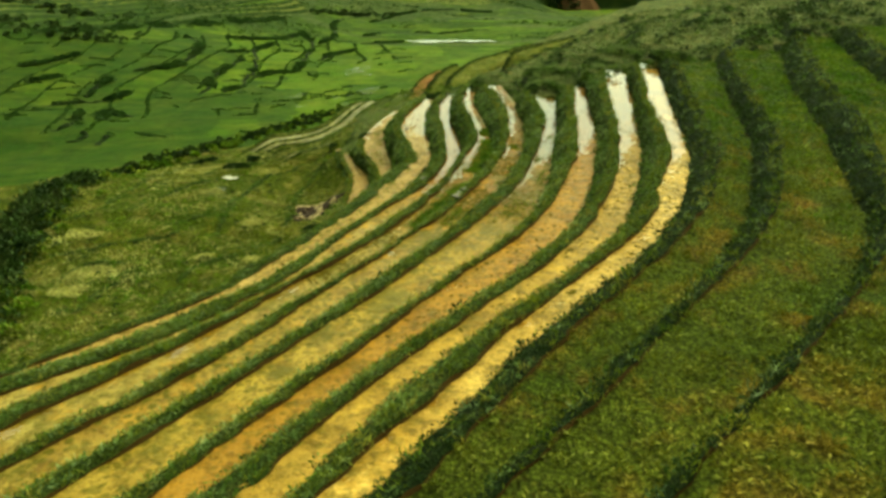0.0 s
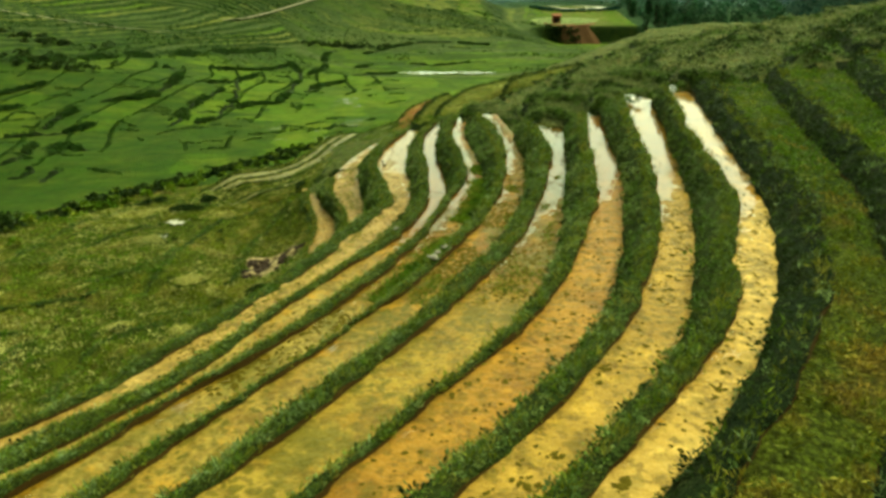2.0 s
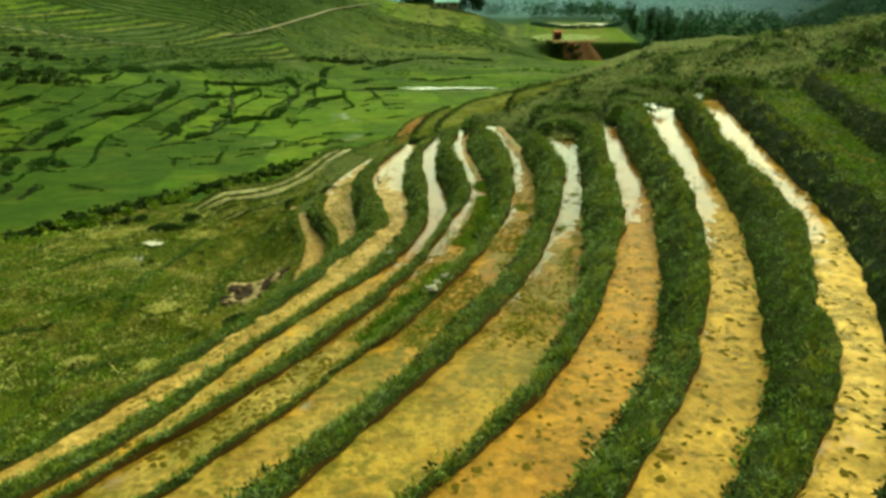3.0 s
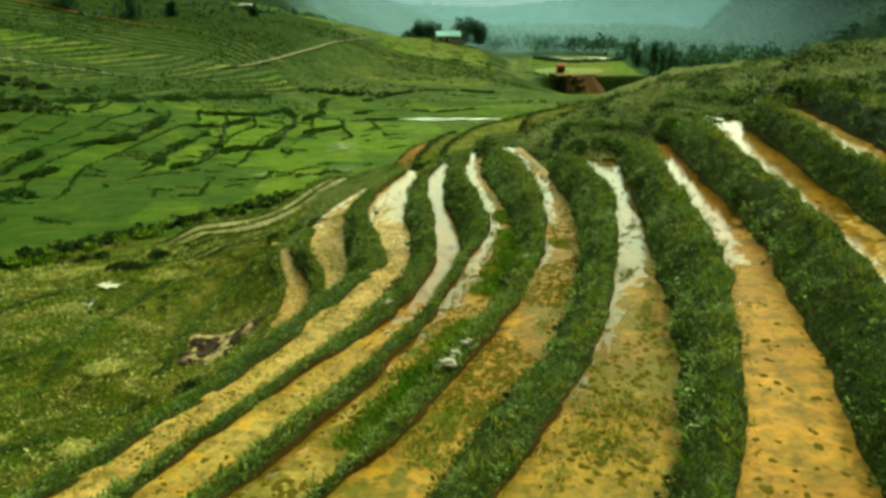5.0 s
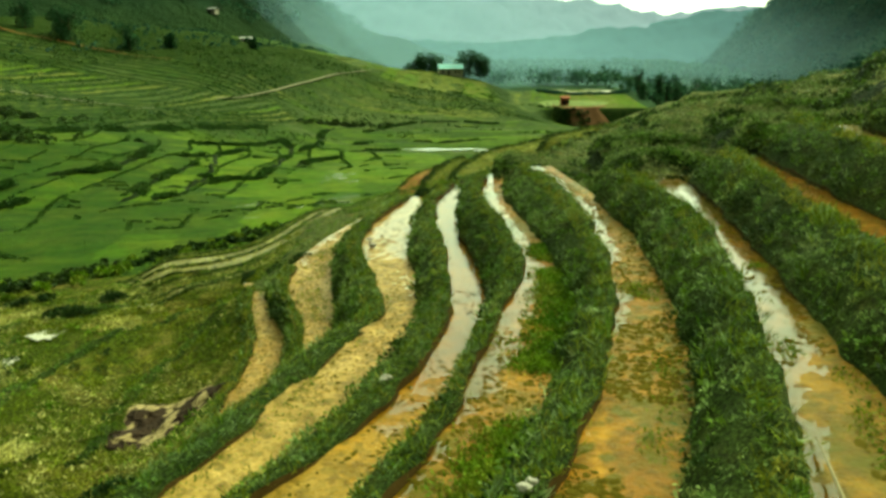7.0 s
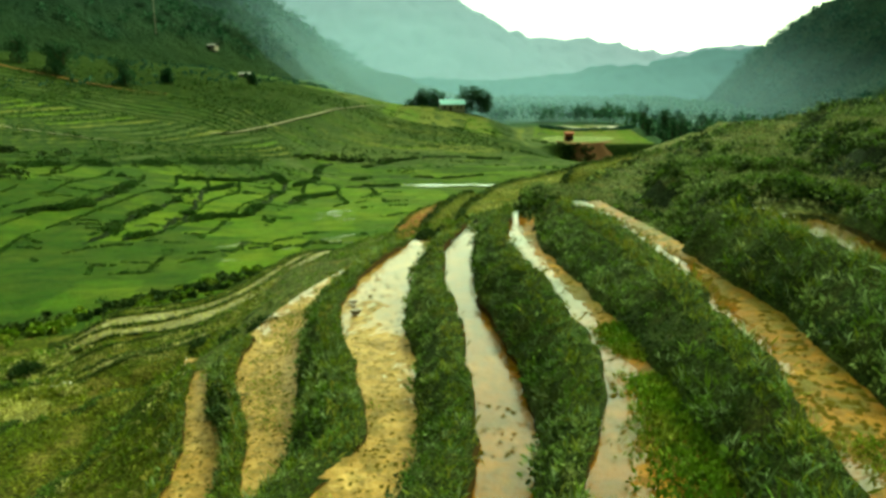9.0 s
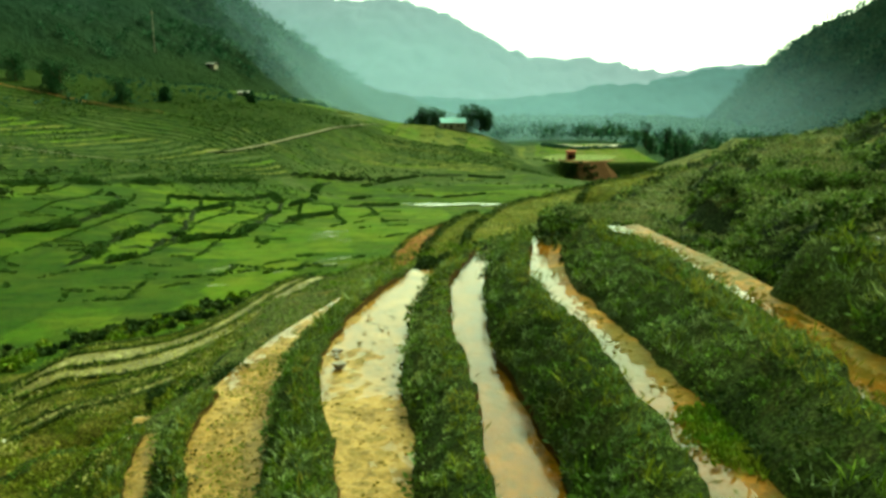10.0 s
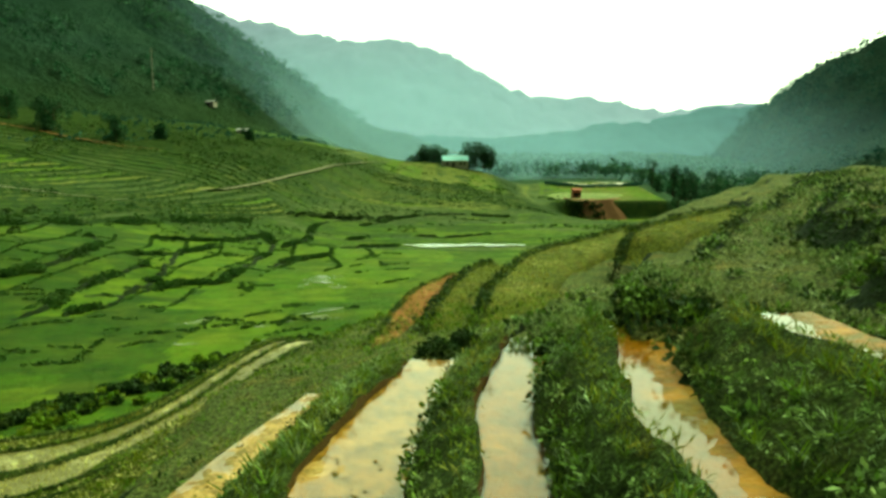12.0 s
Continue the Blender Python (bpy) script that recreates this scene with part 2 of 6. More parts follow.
MUD_GOLD = wet_mud("golden_mud", (0.47, 0.280, 0.040), (0.34, 0.178, 0.018), south_tint=(0.43, 0.258, 0.042))
MUD_BRIGHT = wet_mud("bright_golden_mud", (0.63, 0.405, 0.095), (0.49, 0.280, 0.040))
MUD_ORANGE = wet_mud("orange_mud", (0.38, 0.185, 0.022), (0.28, 0.120, 0.010), south_tint=(0.41, 0.205, 0.027))
# its pale south tint also holds the sky sheen of thin water
MUD_DARK = wet_mud("dark_weedy_mud", (0.27, 0.145, 0.014), (0.19, 0.090, 0.008), 0.13, south_tint=(0.46, 0.310, 0.050), south_from=(29, 40), trodden=0.7)
MUD_WEEDY = wet_mud("weedy_mud", (0.36, 0.175, 0.016), (0.26, 0.110, 0.009), 0.15, south_tint=(0.39, 0.295, 0.070), south_from=(37, 47))
MUD_PALE = wet_mud("pale_mud", (0.46, 0.300, 0.095), (0.36, 0.205, 0.045), south_tint=(0.43, 0.275, 0.062), south_from=(44, 58))
MUD_STUBBLE = wet_mud("stubble_mud", (0.36, 0.178, 0.018), (0.26, 0.115, 0.009), 0.10, south_tint=(0.36, 0.255, 0.050), south_from=(32, 42), trodden=0.9)
MUD_MILK = wet_mud("milky_mud", (0.39, 0.190, 0.015), (0.28, 0.122, 0.008), south_tint=(0.40, 0.300, 0.072), south_from=(40, 52))
WATER = water_skin("paddy_water", (0.93, 0.86, 0.55))
BANK = vegetation("bank_turf", (0.040, 0.062, 0.011), (0.075, 0.094, 0.018), (0.090, 0.062, 0.018), 1.4, 0.9, 0.5, False)
# dark growth, with the strong shadow of steep banks put into its colour
DARK_TURF = vegetation("dark_bank_turf", (0.014, 0.026, 0.006), (0.028, 0.042, 0.010), (0.06, 0.042, 0.014), 1.2, 0.9, 0.4, False)
SHADED_WET_FOOT = plain("shaded_wet_earth", (0.050, 0.030, 0.007), 0.95, 3, 0.5)
BANK_LEAF = vegetation("bank_leaves", (0.120, 0.172, 0.045), (0.215, 0.260, 0.085), (0.30, 0.26, 0.09), 0.8, 0.85, 0.5)
BANK_GREEN = vegetation("bank_green_weeds", (0.070, 0.118, 0.018), (0.125, 0.175, 0.030), (0.18, 0.18, 0.04), 0.8)
PALE_GRASS = vegetation("pale_bank_grass", (0.17, 0.22, 0.085), (0.27, 0.31, 0.14), (0.33, 0.30, 0.13), 0.8)
BUND_GRASS = vegetation("bund_grass", (0.070, 0.130, 0.010), (0.145, 0.195, 0.018), (0.30, 0.25, 0.045), 0.8, 0.85, 0.7)
DARK_LEAF = vegetation("dark_scrub_leaves", (0.017, 0.034, 0.008), (0.043, 0.066, 0.014), (0.090, 0.090, 0.022), 0.7)
GREY_LEAF = vegetation("grey_green_scrub", (0.115, 0.150, 0.045), (0.180, 0.205, 0.070), (0.21, 0.18, 0.050), 0.7)
OLIVE = vegetation("rough_meadow", (0.070, 0.094, 0.006), (0.124, 0.128, 0.010), (0.34, 0.25, 0.070), 0.45, 0.9, 0.8, False)
OLIVE_GRASS = vegetation("meadow_grass", (0.100, 0.128, 0.010), (0.185, 0.185, 0.018), (0.40, 0.31, 0.080), 0.6, dryness=0.7)
HILL_GRASS = vegetation("dry_hill_grass", (0.115, 0.125, 0.042), (0.190, 0.190, 0.075), (0.30, 0.24, 0.10), 0.5)
SPUR_TURF = vegetation("spur_turf", (0.130, 0.140, 0.016), (0.200, 0.195, 0.026), (0.30, 0.21, 0.05), 0.9, 0.9, 0.5, False)
SLOPE = vegetation("slope_turf", (0.110, 0.128, 0.030), (0.175, 0.178, 0.050), (0.27, 0.18, 0.046), 0.8, 0.9, 0.7, False)
DRY_TURF = vegetation("dry_terrace_turf", (0.075, 0.098, 0.010), (0.128, 0.128, 0.014), (0.26, 0.130, 0.022), 0.5, 0.9, 0.9, False)
GREEN_TURF = vegetation("green_terrace_turf", (0.045, 0.070, 0.008), (0.078, 0.102, 0.012), (0.16, 0.13, 0.024), 0.5, 0.9, 0.6, False)
DRY_GRASS = vegetation("dry_terrace_grass", (0.110, 0.130, 0.014), (0.200, 0.180, 0.026), (0.38, 0.20, 0.040), 0.5, dryness=0.8)
FOREST = vegetation("forest_leaves", (0.012, 0.046, 0.032), (0.026, 0.072, 0.050), (0.040, 0.072, 0.048), 0.05, spread=(0.65, 1.4))
WEST_FOREST = vegetation("pale_forest_leaves", (0.026, 0.072, 0.036), (0.048, 0.104, 0.050), (0.07, 0.10, 0.05), 0.05, spread=(0.75, 1.3))
TREE_LEAF = vegetation("tree_leaves", (0.022, 0.060, 0.024), (0.042, 0.092, 0.034), (0.05, 0.08, 0.03), 0.3, spread=(0.4, 1.6))
BARK = plain("bark", (0.09, 0.065, 0.04), 0.9, 6)
STONE = plain("pale_stone", (0.36, 0.33, 0.26), 0.85, 4, 0.4)
CLOD = plain("dark_wet_mud", (0.095, 0.072, 0.008), 0.95, 8, 0.5)
RISER_LEAF = vegetation("riser_scrub_leaves", (0.022, 0.050, 0.008), (0.040, 0.078, 0.012), (0.06, 0.07, 0.014), 0.3, spread=(0.55, 1.45))
RED_EARTH = plain("red_earth", (0.24, 0.105, 0.035), 0.95, 0.6, 0.5)
ROAD = plain("pale_gravel_road", (0.30, 0.27, 0.17), 0.9, 0.8, 0.3)
TURQUOISE = plain("turquoise_sheet_metal", (0.22, 0.52, 0.50), 0.4, 1.5, 0.25)
WHITE = plain("pale_sheet", (0.22, 0.22, 0.20), 0.5, 1.0, 0.15)
BRICK = plain("red_brick", (0.33, 0.10, 0.05), 0.85, 3.0, 0.3)
PLASTER = plain("weathered_plaster", (0.50, 0.44, 0.34), 0.85, 1.2, 0.4)
WOOD = plain("bamboo_wood", (0.30, 0.25, 0.13), 0.7, 8, 0.3)
# near-black panels: shade inside doors and windows put into colour
DARK = plain("opening_shade", (0.02, 0.02, 0.018), 0.8, 2, 0.2)
POND = still_water("pale_pond_water", (0.28, 0.27, 0.15))
# matt pale colour that stands for sky shine on pools and the pond
PALE_SHINE = plain("pale_sky_shine", (0.52, 0.50, 0.38), 0.6, 0.2, 0.15)
PALE_FIELD = vegetation("pale_field", (0.25, 0.28, 0.09), (0.31, 0.33, 0.12), (0.36, 0.31, 0.14), 0.2, 0.9, 0.5, False)
STRAW = vegetation("straw", (0.38, 0.31, 0.10), (0.48, 0.41, 0.15), (0.54, 0.47, 0.22), 0.5)
CUTTING = plain("brown_earth_cutting", (0.20, 0.105, 0.05), 0.95, 0.3, 0.6)
WOODLAND = vegetation("woodland_floor", (0.026, 0.062, 0.020), (0.045, 0.090, 0.026), (0.07, 0.095, 0.03), 0.1, 0.9, 0.6, False)


def wallow_mud():
    """Trampled ground: dark wet mud broken by dried pale crusts."""
    m, n, l, p = material("wallow_mud", 0.8, 0.1)
    at = place_of(n)
    c = blend(n, l, noise_of(n, l, at, 0.95, 2, 0.5, 0.50, 0.54), (0.026, 0.014, 0.007), (0.40, 0.30, 0.14))
    l.new(blend(n, l, number(n, l, "MULTIPLY", noise_of(n, l, at, 6, 4), 0.4), c, (0.06, 0.035, 0.015)), p.inputs["Base Color"])
    bump(n, l, p, noise_of(n, l, at, 1.3, 4, 0.5, 0.45, 0.6), 1.0, 0.3)
    return m


FOOT_MUD = wallow_mud()


def mountainside(name, tree_line):
    """Slopes: green pasture low down, dark forest above, with gullies and clearings."""
    m, n, l, p = material(name, 0.95, 0.05)
    at = place_of(n)
    s = n.new("ShaderNodeSeparateXYZ")
    l.new(at, s.inputs[0])
    low = blend(n, l, noise_of(n, l, at, 0.02, 5, 0.65), (0.022, 0.052, 0.014), (0.042, 0.080, 0.020))
    high = blend(n, l, noise_of(n, l, at, 0.015, 6, 0.7), (0.014, 0.046, 0.026), (0.032, 0.078, 0.040))
    low = blend(n, l, number(n, l, "MULTIPLY", noise_of(n, l, at, 0.09, 6, 0.75, 0.45, 0.65), 0.7), low, (0.026, 0.062, 0.014))
    r = n.new("ShaderNodeMapRange")
    r.inputs["From Min"].default_value, r.inputs["From Max"].default_value = tree_line
    l.new(s.outputs["Z"], r.inputs["Value"])
    up = number(n, l, "ADD", r.outputs["Result"], number(n, l, "MULTIPLY", noise_of(n, l, at, 0.03, 4, 0.6, 0.5, 0.7), 0.4))
    l.new(blend(n, l, up, low, high), p.inputs["Base Color"])
    bump(n, l, p, noise_of(n, l, at, 0.12, 6, 0.75, 0.25, 0.75), 1.0, 6.0)
    return m


PASTURE_SIDE = mountainside("pasture_mountainside", (15, 60))
FOREST_SIDE = mountainside("forest_mountainside", (-60, -40))

# ---- mesh helpers ----
rng = np.random.default_rng(7)


def mesh_of(name, verts, faces, mat, smooth=True):
    """A mesh from numpy arrays of vertices and of triangles or quads."""
    verts, faces = np.asarray(verts, np.float32), np.asarray(faces, np.int32)
    me = bpy.data.meshes.new(name)
    k = faces.shape[1]
    me.vertices.add(len(verts))
    me.vertices.foreach_set("co", verts.ravel())
    me.loops.add(faces.size)
    me.loops.foreach_set("vertex_index", faces.ravel())
    me.polygons.add(len(faces))
    me.polygons.foreach_set("loop_start", np.arange(0, faces.size, k, dtype=np.int32))
    me.polygons.foreach_set("use_smooth", np.full(len(faces), smooth))
    me.update(calc_edges=True)
    me.materials.append(mat)
    return me


def sheet(name, X, Y, Z, mat, smooth=True):
    """A quad sheet from three equal 2D arrays."""
    a, b = X.shape
    v = np.stack([X, Y, Z], -1).reshape(-1, 3)
    i = np.arange(a * b).reshape(a, b)
    f = np.stack([i[:-1, :-1], i[:-1, 1:], i[1:, 1:], i[1:, :-1]], -1).reshape(-1, 4)
    return mesh_of(name, v, f, mat, smooth)


def part(name, bm, mat, parent=None, label=""):
    """A bmesh as one mesh object, under a thing or a part."""
    me = bpy.data.meshes.new(name)
    bm.to_mesh(me)
    bm.free()
    me.materials.append(mat)
    ob = new(name, me)
    if parent:
        ob.parent = parent
    if label:
        ob["label"] = label
    return ob


def box(bm, x, y, z, sx, sy, sz, turn=0.0):
    """A box by its base centre and sizes."""
    bmesh.ops.create_cube(bm, size=1, matrix=pose(x, y, z + sz / 2, 0, 0, turn) @ Matrix.Diagonal((sx, sy, sz, 1)))


def fbm(x, y, scale, octaves=4, seed=0.0):
    """Smooth noise from crossed sines, about -1 to 1, cheap on arrays."""
    out, amp, total = np.zeros(np.broadcast(x, y).shape), 1.0, 0.0
    for k in range(octaves):
        f, a = scale * 1.93**k, 2.4 * k + seed
        u = x * math.cos(a) + y * math.sin(a)
        v = -x * math.sin(a) + y * math.cos(a)
        out = out + amp * np.sin(f * u + 1.7 * np.sin(0.8 * f * v + a) + a) * np.sin(0.9 * f * v + 1.3 * np.sin(0.7 * f * u - a) + 2 * a)
        total += amp
        amp *= 0.55
    return out / total * 1.4


def step(a, b, v):
    t = np.clip((v - a) / (b - a), 0, 1)
    return t * t * (3 - 2 * t)


def leaves(name, at, out, size, mat, slim=0.5, curl=0.6):
    """Loose leaf blades, one bent pair of triangles each: base points, directions, lengths."""
    at, out, size = np.asarray(at, float), np.asarray(out, float), np.asarray(size, float)
    n = len(at)
    d = out / (np.linalg.norm(out, axis=1, keepdims=True) + 1e-9)
    side = np.cross(d, rng.normal(size=(n, 3)))
    side /= np.linalg.norm(side, axis=1, keepdims=True) + 1e-9
    droop = np.cross(side, d) * curl * rng.uniform(-1, 1, (n, 1))
    w = (size * slim * rng.uniform(0.7, 1.2, n))[:, None]
    L = size[:, None]
    mid = at + d * L * 0.5 + droop * L * 0.12
    v = np.stack([at, mid + side * w * 0.5, at + d * L + droop * L * 0.5, mid - side * w * 0.5], 1).reshape(-1, 3)
    i = np.arange(n)[:, None] * 4
    f = np.concatenate([i + [0, 1, 3], i + [1, 2, 3]])
    return mesh_of(name, v, f, mat, False)


def tuft_points(at, per, up, spread, length, jitter=0.4):
    """Blades for tufts: base points, directions and lengths."""
    n = len(at)
    base = np.repeat(at, per, 0) + rng.normal(size=(n * per, 3)) * np.array([1, 1, 0.15]) * spread * 0.5
    d = rng.normal(size=(n * per, 3)) * 0.75
    d[:, 2] = up + np.abs(rng.normal(size=n * per)) * 0.4
    size = np.repeat(np.broadcast_to(length, n), per) * rng.uniform(1 - jitter, 1 + jitter, n * per)
    return base, d, size


def bush_points(at, radius, per, leaf, flat=0.75, dome=True):
    """Leaves for rounded, uneven bushes: base points, directions and lengths."""
    n = len(at)
    d = rng.normal(size=(n, per, 3))
    d /= np.linalg.norm(d, axis=2, keepdims=True)
    if dome:
        d[:, :, 2] = np.where(d[:, :, 2] < -0.25, -d[:, :, 2], d[:, :, 2])
    lobes = rng.normal(size=(n, 5, 3))
    lobes /= np.linalg.norm(lobes, axis=2, keepdims=True)
    bulge = 0.62 + 0.5 * np.clip(np.einsum("npk,nlk->npl", d, lobes).max(2), 0, 1) ** 2
    r = (np.asarray(radius)[:, None] * bulge * rng.uniform(0.65, 1.05, (n, per)))[:, :, None]
    p = at[:, None, :] + d * r * np.array([1, 1, flat])
    o = d + rng.normal(size=d.shape) * 0.6
    size = np.broadcast_to(np.asarray(leaf)[..., None] if np.ndim(leaf) else leaf, (n, per)) * rng.uniform(0.6, 1.4, (n, per))
    return p.reshape(-1, 3), o.reshape(-1, 3), size.reshape(-1)


def stuff(me, label, category, parent=None):
    ob = tagged(new(me.name, me), label, category, "", "stuff")
    if parent:
        ob.parent = parent
    return ob


# ---- the lie of the land ----


class Edge:
    """The plan line of a terrace edge, x as a smooth function of y, through evenly spaced stations."""

    def __init__(self, y0, y1, xs):
        self.y0, self.y1, self.xs = y0, y1, np.array(xs, float)
        self.h = (y1 - y0) / (len(xs) - 1)
        self.m = np.gradient(self.xs)

    def __call__(self, y):
        s = (np.asarray(y, float) - self.y0) / self.h
        i = np.clip(np.floor(s), 0, len(self.xs) - 2).astype(int)
        t = np.clip(s - i, 0, 1)
        a, b, p, q = self.xs[i], self.xs[i + 1], self.m[i], self.m[i + 1]
        x = (2 * t**3 - 3 * t**2 + 1) * a + (t**3 - 2 * t**2 + t) * p + (-2 * t**3 + 3 * t**2) * b + (t**3 - t**2) * q
        return x + np.where(s < 0, s * self.m[0], 0) + np.where(s > len(self.xs) - 1, (s - len(self.xs) + 1) * self.m[-1], 0)


class Terrace:
    def __init__(self, level, y0, y1, lo, hi):
        self.level, self.y0, self.y1 = level, y0, y1
        self.lo, self.hi = Edge(y0, y1, lo), Edge(y0, y1, hi)


# from the highest flooded terrace down to the lowest
PADDIES = [
    Terrace(12.65, 12.5, 58.5, [-2.7, 0.1, 2.9, 6.0, 8.8, 10.2, 11.8, 12.7, 13.2, 13.7, 14.4, 15.1, 15.7], [-1.5, 1.2, 4.1, 7.2, 9.7, 11.4, 12.8, 13.6, 14.3, 15.0, 15.8, 16.5, 17.3]),
    Terrace(11.65, 13.5, 60.5, [-4.8, -2.4, 0.7, 3.9, 6.5, 8.2, 9.5, 10.4, 11.2, 11.8, 12.3, 12.9, 13.6], [-3.4, -1.1, 2.3, 5.5, 8.0, 9.5, 10.7, 11.6, 12.4, 13.2, 14.0, 14.6, 15.2]),
    Terrace(10.5, 14.5, 60.0, [-7.7, -4.9, -1.9, 0.8, 3.9, 5.8, 7.3, 8.5, 9.2, 9.8, 10.3, 11.1], [-6.2, -3.1, 0.0, 3.3, 6.0, 7.6, 8.7, 9.7, 10.4, 10.9, 11.4, 11.9]),
    Terrace(9.35, 15.5, 62.0, [-11.2, -8.4, -5.7, -3.0, -0.5, 1.8, 3.8, 5.3, 6.3, 7.2, 7.9, 8.0, 7.8], [-8.6, -5.9, -2.9, -0.1, 2.7, 4.7, 5.9, 6.7, 7.4, 8.2, 8.8, 9.3, 9.5]),
    Terrace(8.1, 18.0, 70.0, [-14.3, -10.8, -7.8, -5.4, -2.8, -0.4, 1.5, 3.2, 4.4, 5.1, 5.5, 5.6, 5.2, 4.5], [-11.7, -8.4, -5.8, -3.2, -0.6, 1.4, 3.4, 4.9, 5.8, 6.3, 6.5, 6.3, 5.9, 5.4]),
    Terrace(7.2, 21.0, 72.5, [-16.3, -12.7, -9.6, -6.9, -4.2, -2.0, -0.3, 0.9, 1.9, 2.9, 2.7, 2.2, 1.9, 2.5], [-13.6, -10.4, -7.4, -4.4, -2.1, -0.4, 1.4, 2.8, 3.8, 3.8, 3.6, 3.1, 2.9, 3.4]),
    Terrace(5.9, 24.5, 76.0, [-18.8, -13.9, -10.3, -7.9, -6.2, -4.1, -1.8, -0.2, 0.3, 0.3, 0.0, -0.4, -0.3, 0.5], [-16.3, -12.0, -8.6, -6.1, -4.2, -2.0, -0.1, 0.9, 1.5, 1.4, 0.9, 0.7, 0.9, 1.5]),
    Terrace(4.8, 27.0, 77.5, [-20.7, -16.7, -12.8, -10.4, -8.3, -6.3, -4.8, -3.4, -2.2, -2.8, -3.8, -3.9, -3.2, -2.2], [-19.7, -15.2, -11.3, -8.7, -6.6, -4.6, -2.9, -1.6, -1.0, -1.2, -1.6, -1.7, -1.4, -0.8]),
    Terrace(2.8, 57.5, 80.0, [-4.9, -6.1, -7.6, -7.7, -6.9, -5.5], [-4.2, -4.7, -5.5, -6.0, -5.4, -4.7]),
    Terrace(1.7, 54.5, 69.5, [-8.3, -8.0, -8.0, -8.5, -9.4, -10.3], [-7.8, -6.8, -6.6, -7.4, -8.7, -9.7]),
]
# how the slope runs on past the ends of the terraces: contours by height (columns) at stations of y (rows)
EXT_Z = np.array([-4, 0, 2, 4, 6, 8, 10, 13.0])
EXT_Y = np.array([85, 97, 112, 150, 180.0])
EXT_X = np.array([[-24, -13, -8, 0.5, 6.5, 11, 18, 30], [-18, -8, -3, 6, 12, 18, 27, 42], [-10, 3, 9, 15, 21, 27, 38, 55], [14, 24, 29, 34, 40, 48, 58, 75], [36, 48, 54, 60, 66, 75, 88, 105.0]])


def contour(level, y):
    """x of the contour of that height past the terraces."""
    row = np.array([np.interp(level, EXT_Z, r) for r in EXT_X])
    x = np.interp(y, EXT_Y, row)
    return x + np.maximum(np.asarray(y) - 180, 0) * 1.1


def breaks(y):
    """The cross-section of the hill at y, left to right: rows of x, and their heights, and how far in y each strip is built as a terrace."""
    y = np.asarray(y, float)
    xs, zs, ends = [], [], []
    first = PADDIES[7].lo(np.minimum(y, 77.5))
    for k in range(9, -1, -1):
        t = PADDIES[k]
        mid = (t.lo(t.y1) + t.hi(t.y1)) / 2
        yc = np.clip(y, t.y0, t.y1)
        lo, hi = t.lo(y if k < 8 else yc), t.hi(y if k < 8 else yc)
        if k >= 8:
            near = first - (1.5 if k == 8 else 2.8)
            s = step(t.y0 - 5, t.y0, y)
            lo, hi = near + (lo - near) * s, near + 0.1 + (hi - near - 0.1) * s
        s = step(t.y1, 86, y)
        c = mid + (contour(t.level, np.maximum(y, 85)) - mid) * s
        past = step(t.y1 - 0.2, t.y1 + 1.5, y)
        half = (t.hi(t.y1) - t.lo(t.y1)) / 2
        lo = np.where(y > t.y1, c - half * (1 - past) - 0.02, lo)
        hi = np.where(y > t.y1, c + half * (1 - past) + 0.02, hi)
        xs += [lo, hi]
        zs += [t.level, t.level]
        ends += [t.y1, t.y1]
    top = xs[-1]
    wide = 1 + 0.6 * step(60, 100, y)
    for d, z in ((1.1, 13.3), (3.0, 13.35), (3.9, 14.0), (6.6, 14.05), (7.6, 14.8), (11.0, 14.9), (12.2, 15.7), (17.0, 15.8), (32, 17.0), (90, 17.5)):
        xs.append(top + d * wide)
        zs.append(z)
        ends.append(58.0)
    toe = xs[0] - 2.4 - 2 * step(56, 40, y)
    toe = np.where(y > 72, toe + (contour(0.0, np.maximum(y, 85)) - toe) * step(72, 86, y), toe)
    low = toe - 9 + (contour(-4.0, np.maximum(y, 85)) - toe + 9) * step(72, 86, y)
    xs, zs, ends = [low, toe] + xs, [-4.0, 0.0] + zs, [0, 0] + ends
    xs = np.maximum.accumulate(np.stack(xs) + np.arange(len(xs)).reshape(-1, *[1] * y.ndim) * 1e-3, 0)
    return xs, np.array(zs), np.array(ends)


CREST_Y = [0, 40, 58, 66, 76, 92, 112, 150, 185, 230, 300]
CREST_Z = [16.5, 16.2, 14.6, 12.6, 11.4, 10.0, 8.4, 6.8, 2.5, -8, -16]


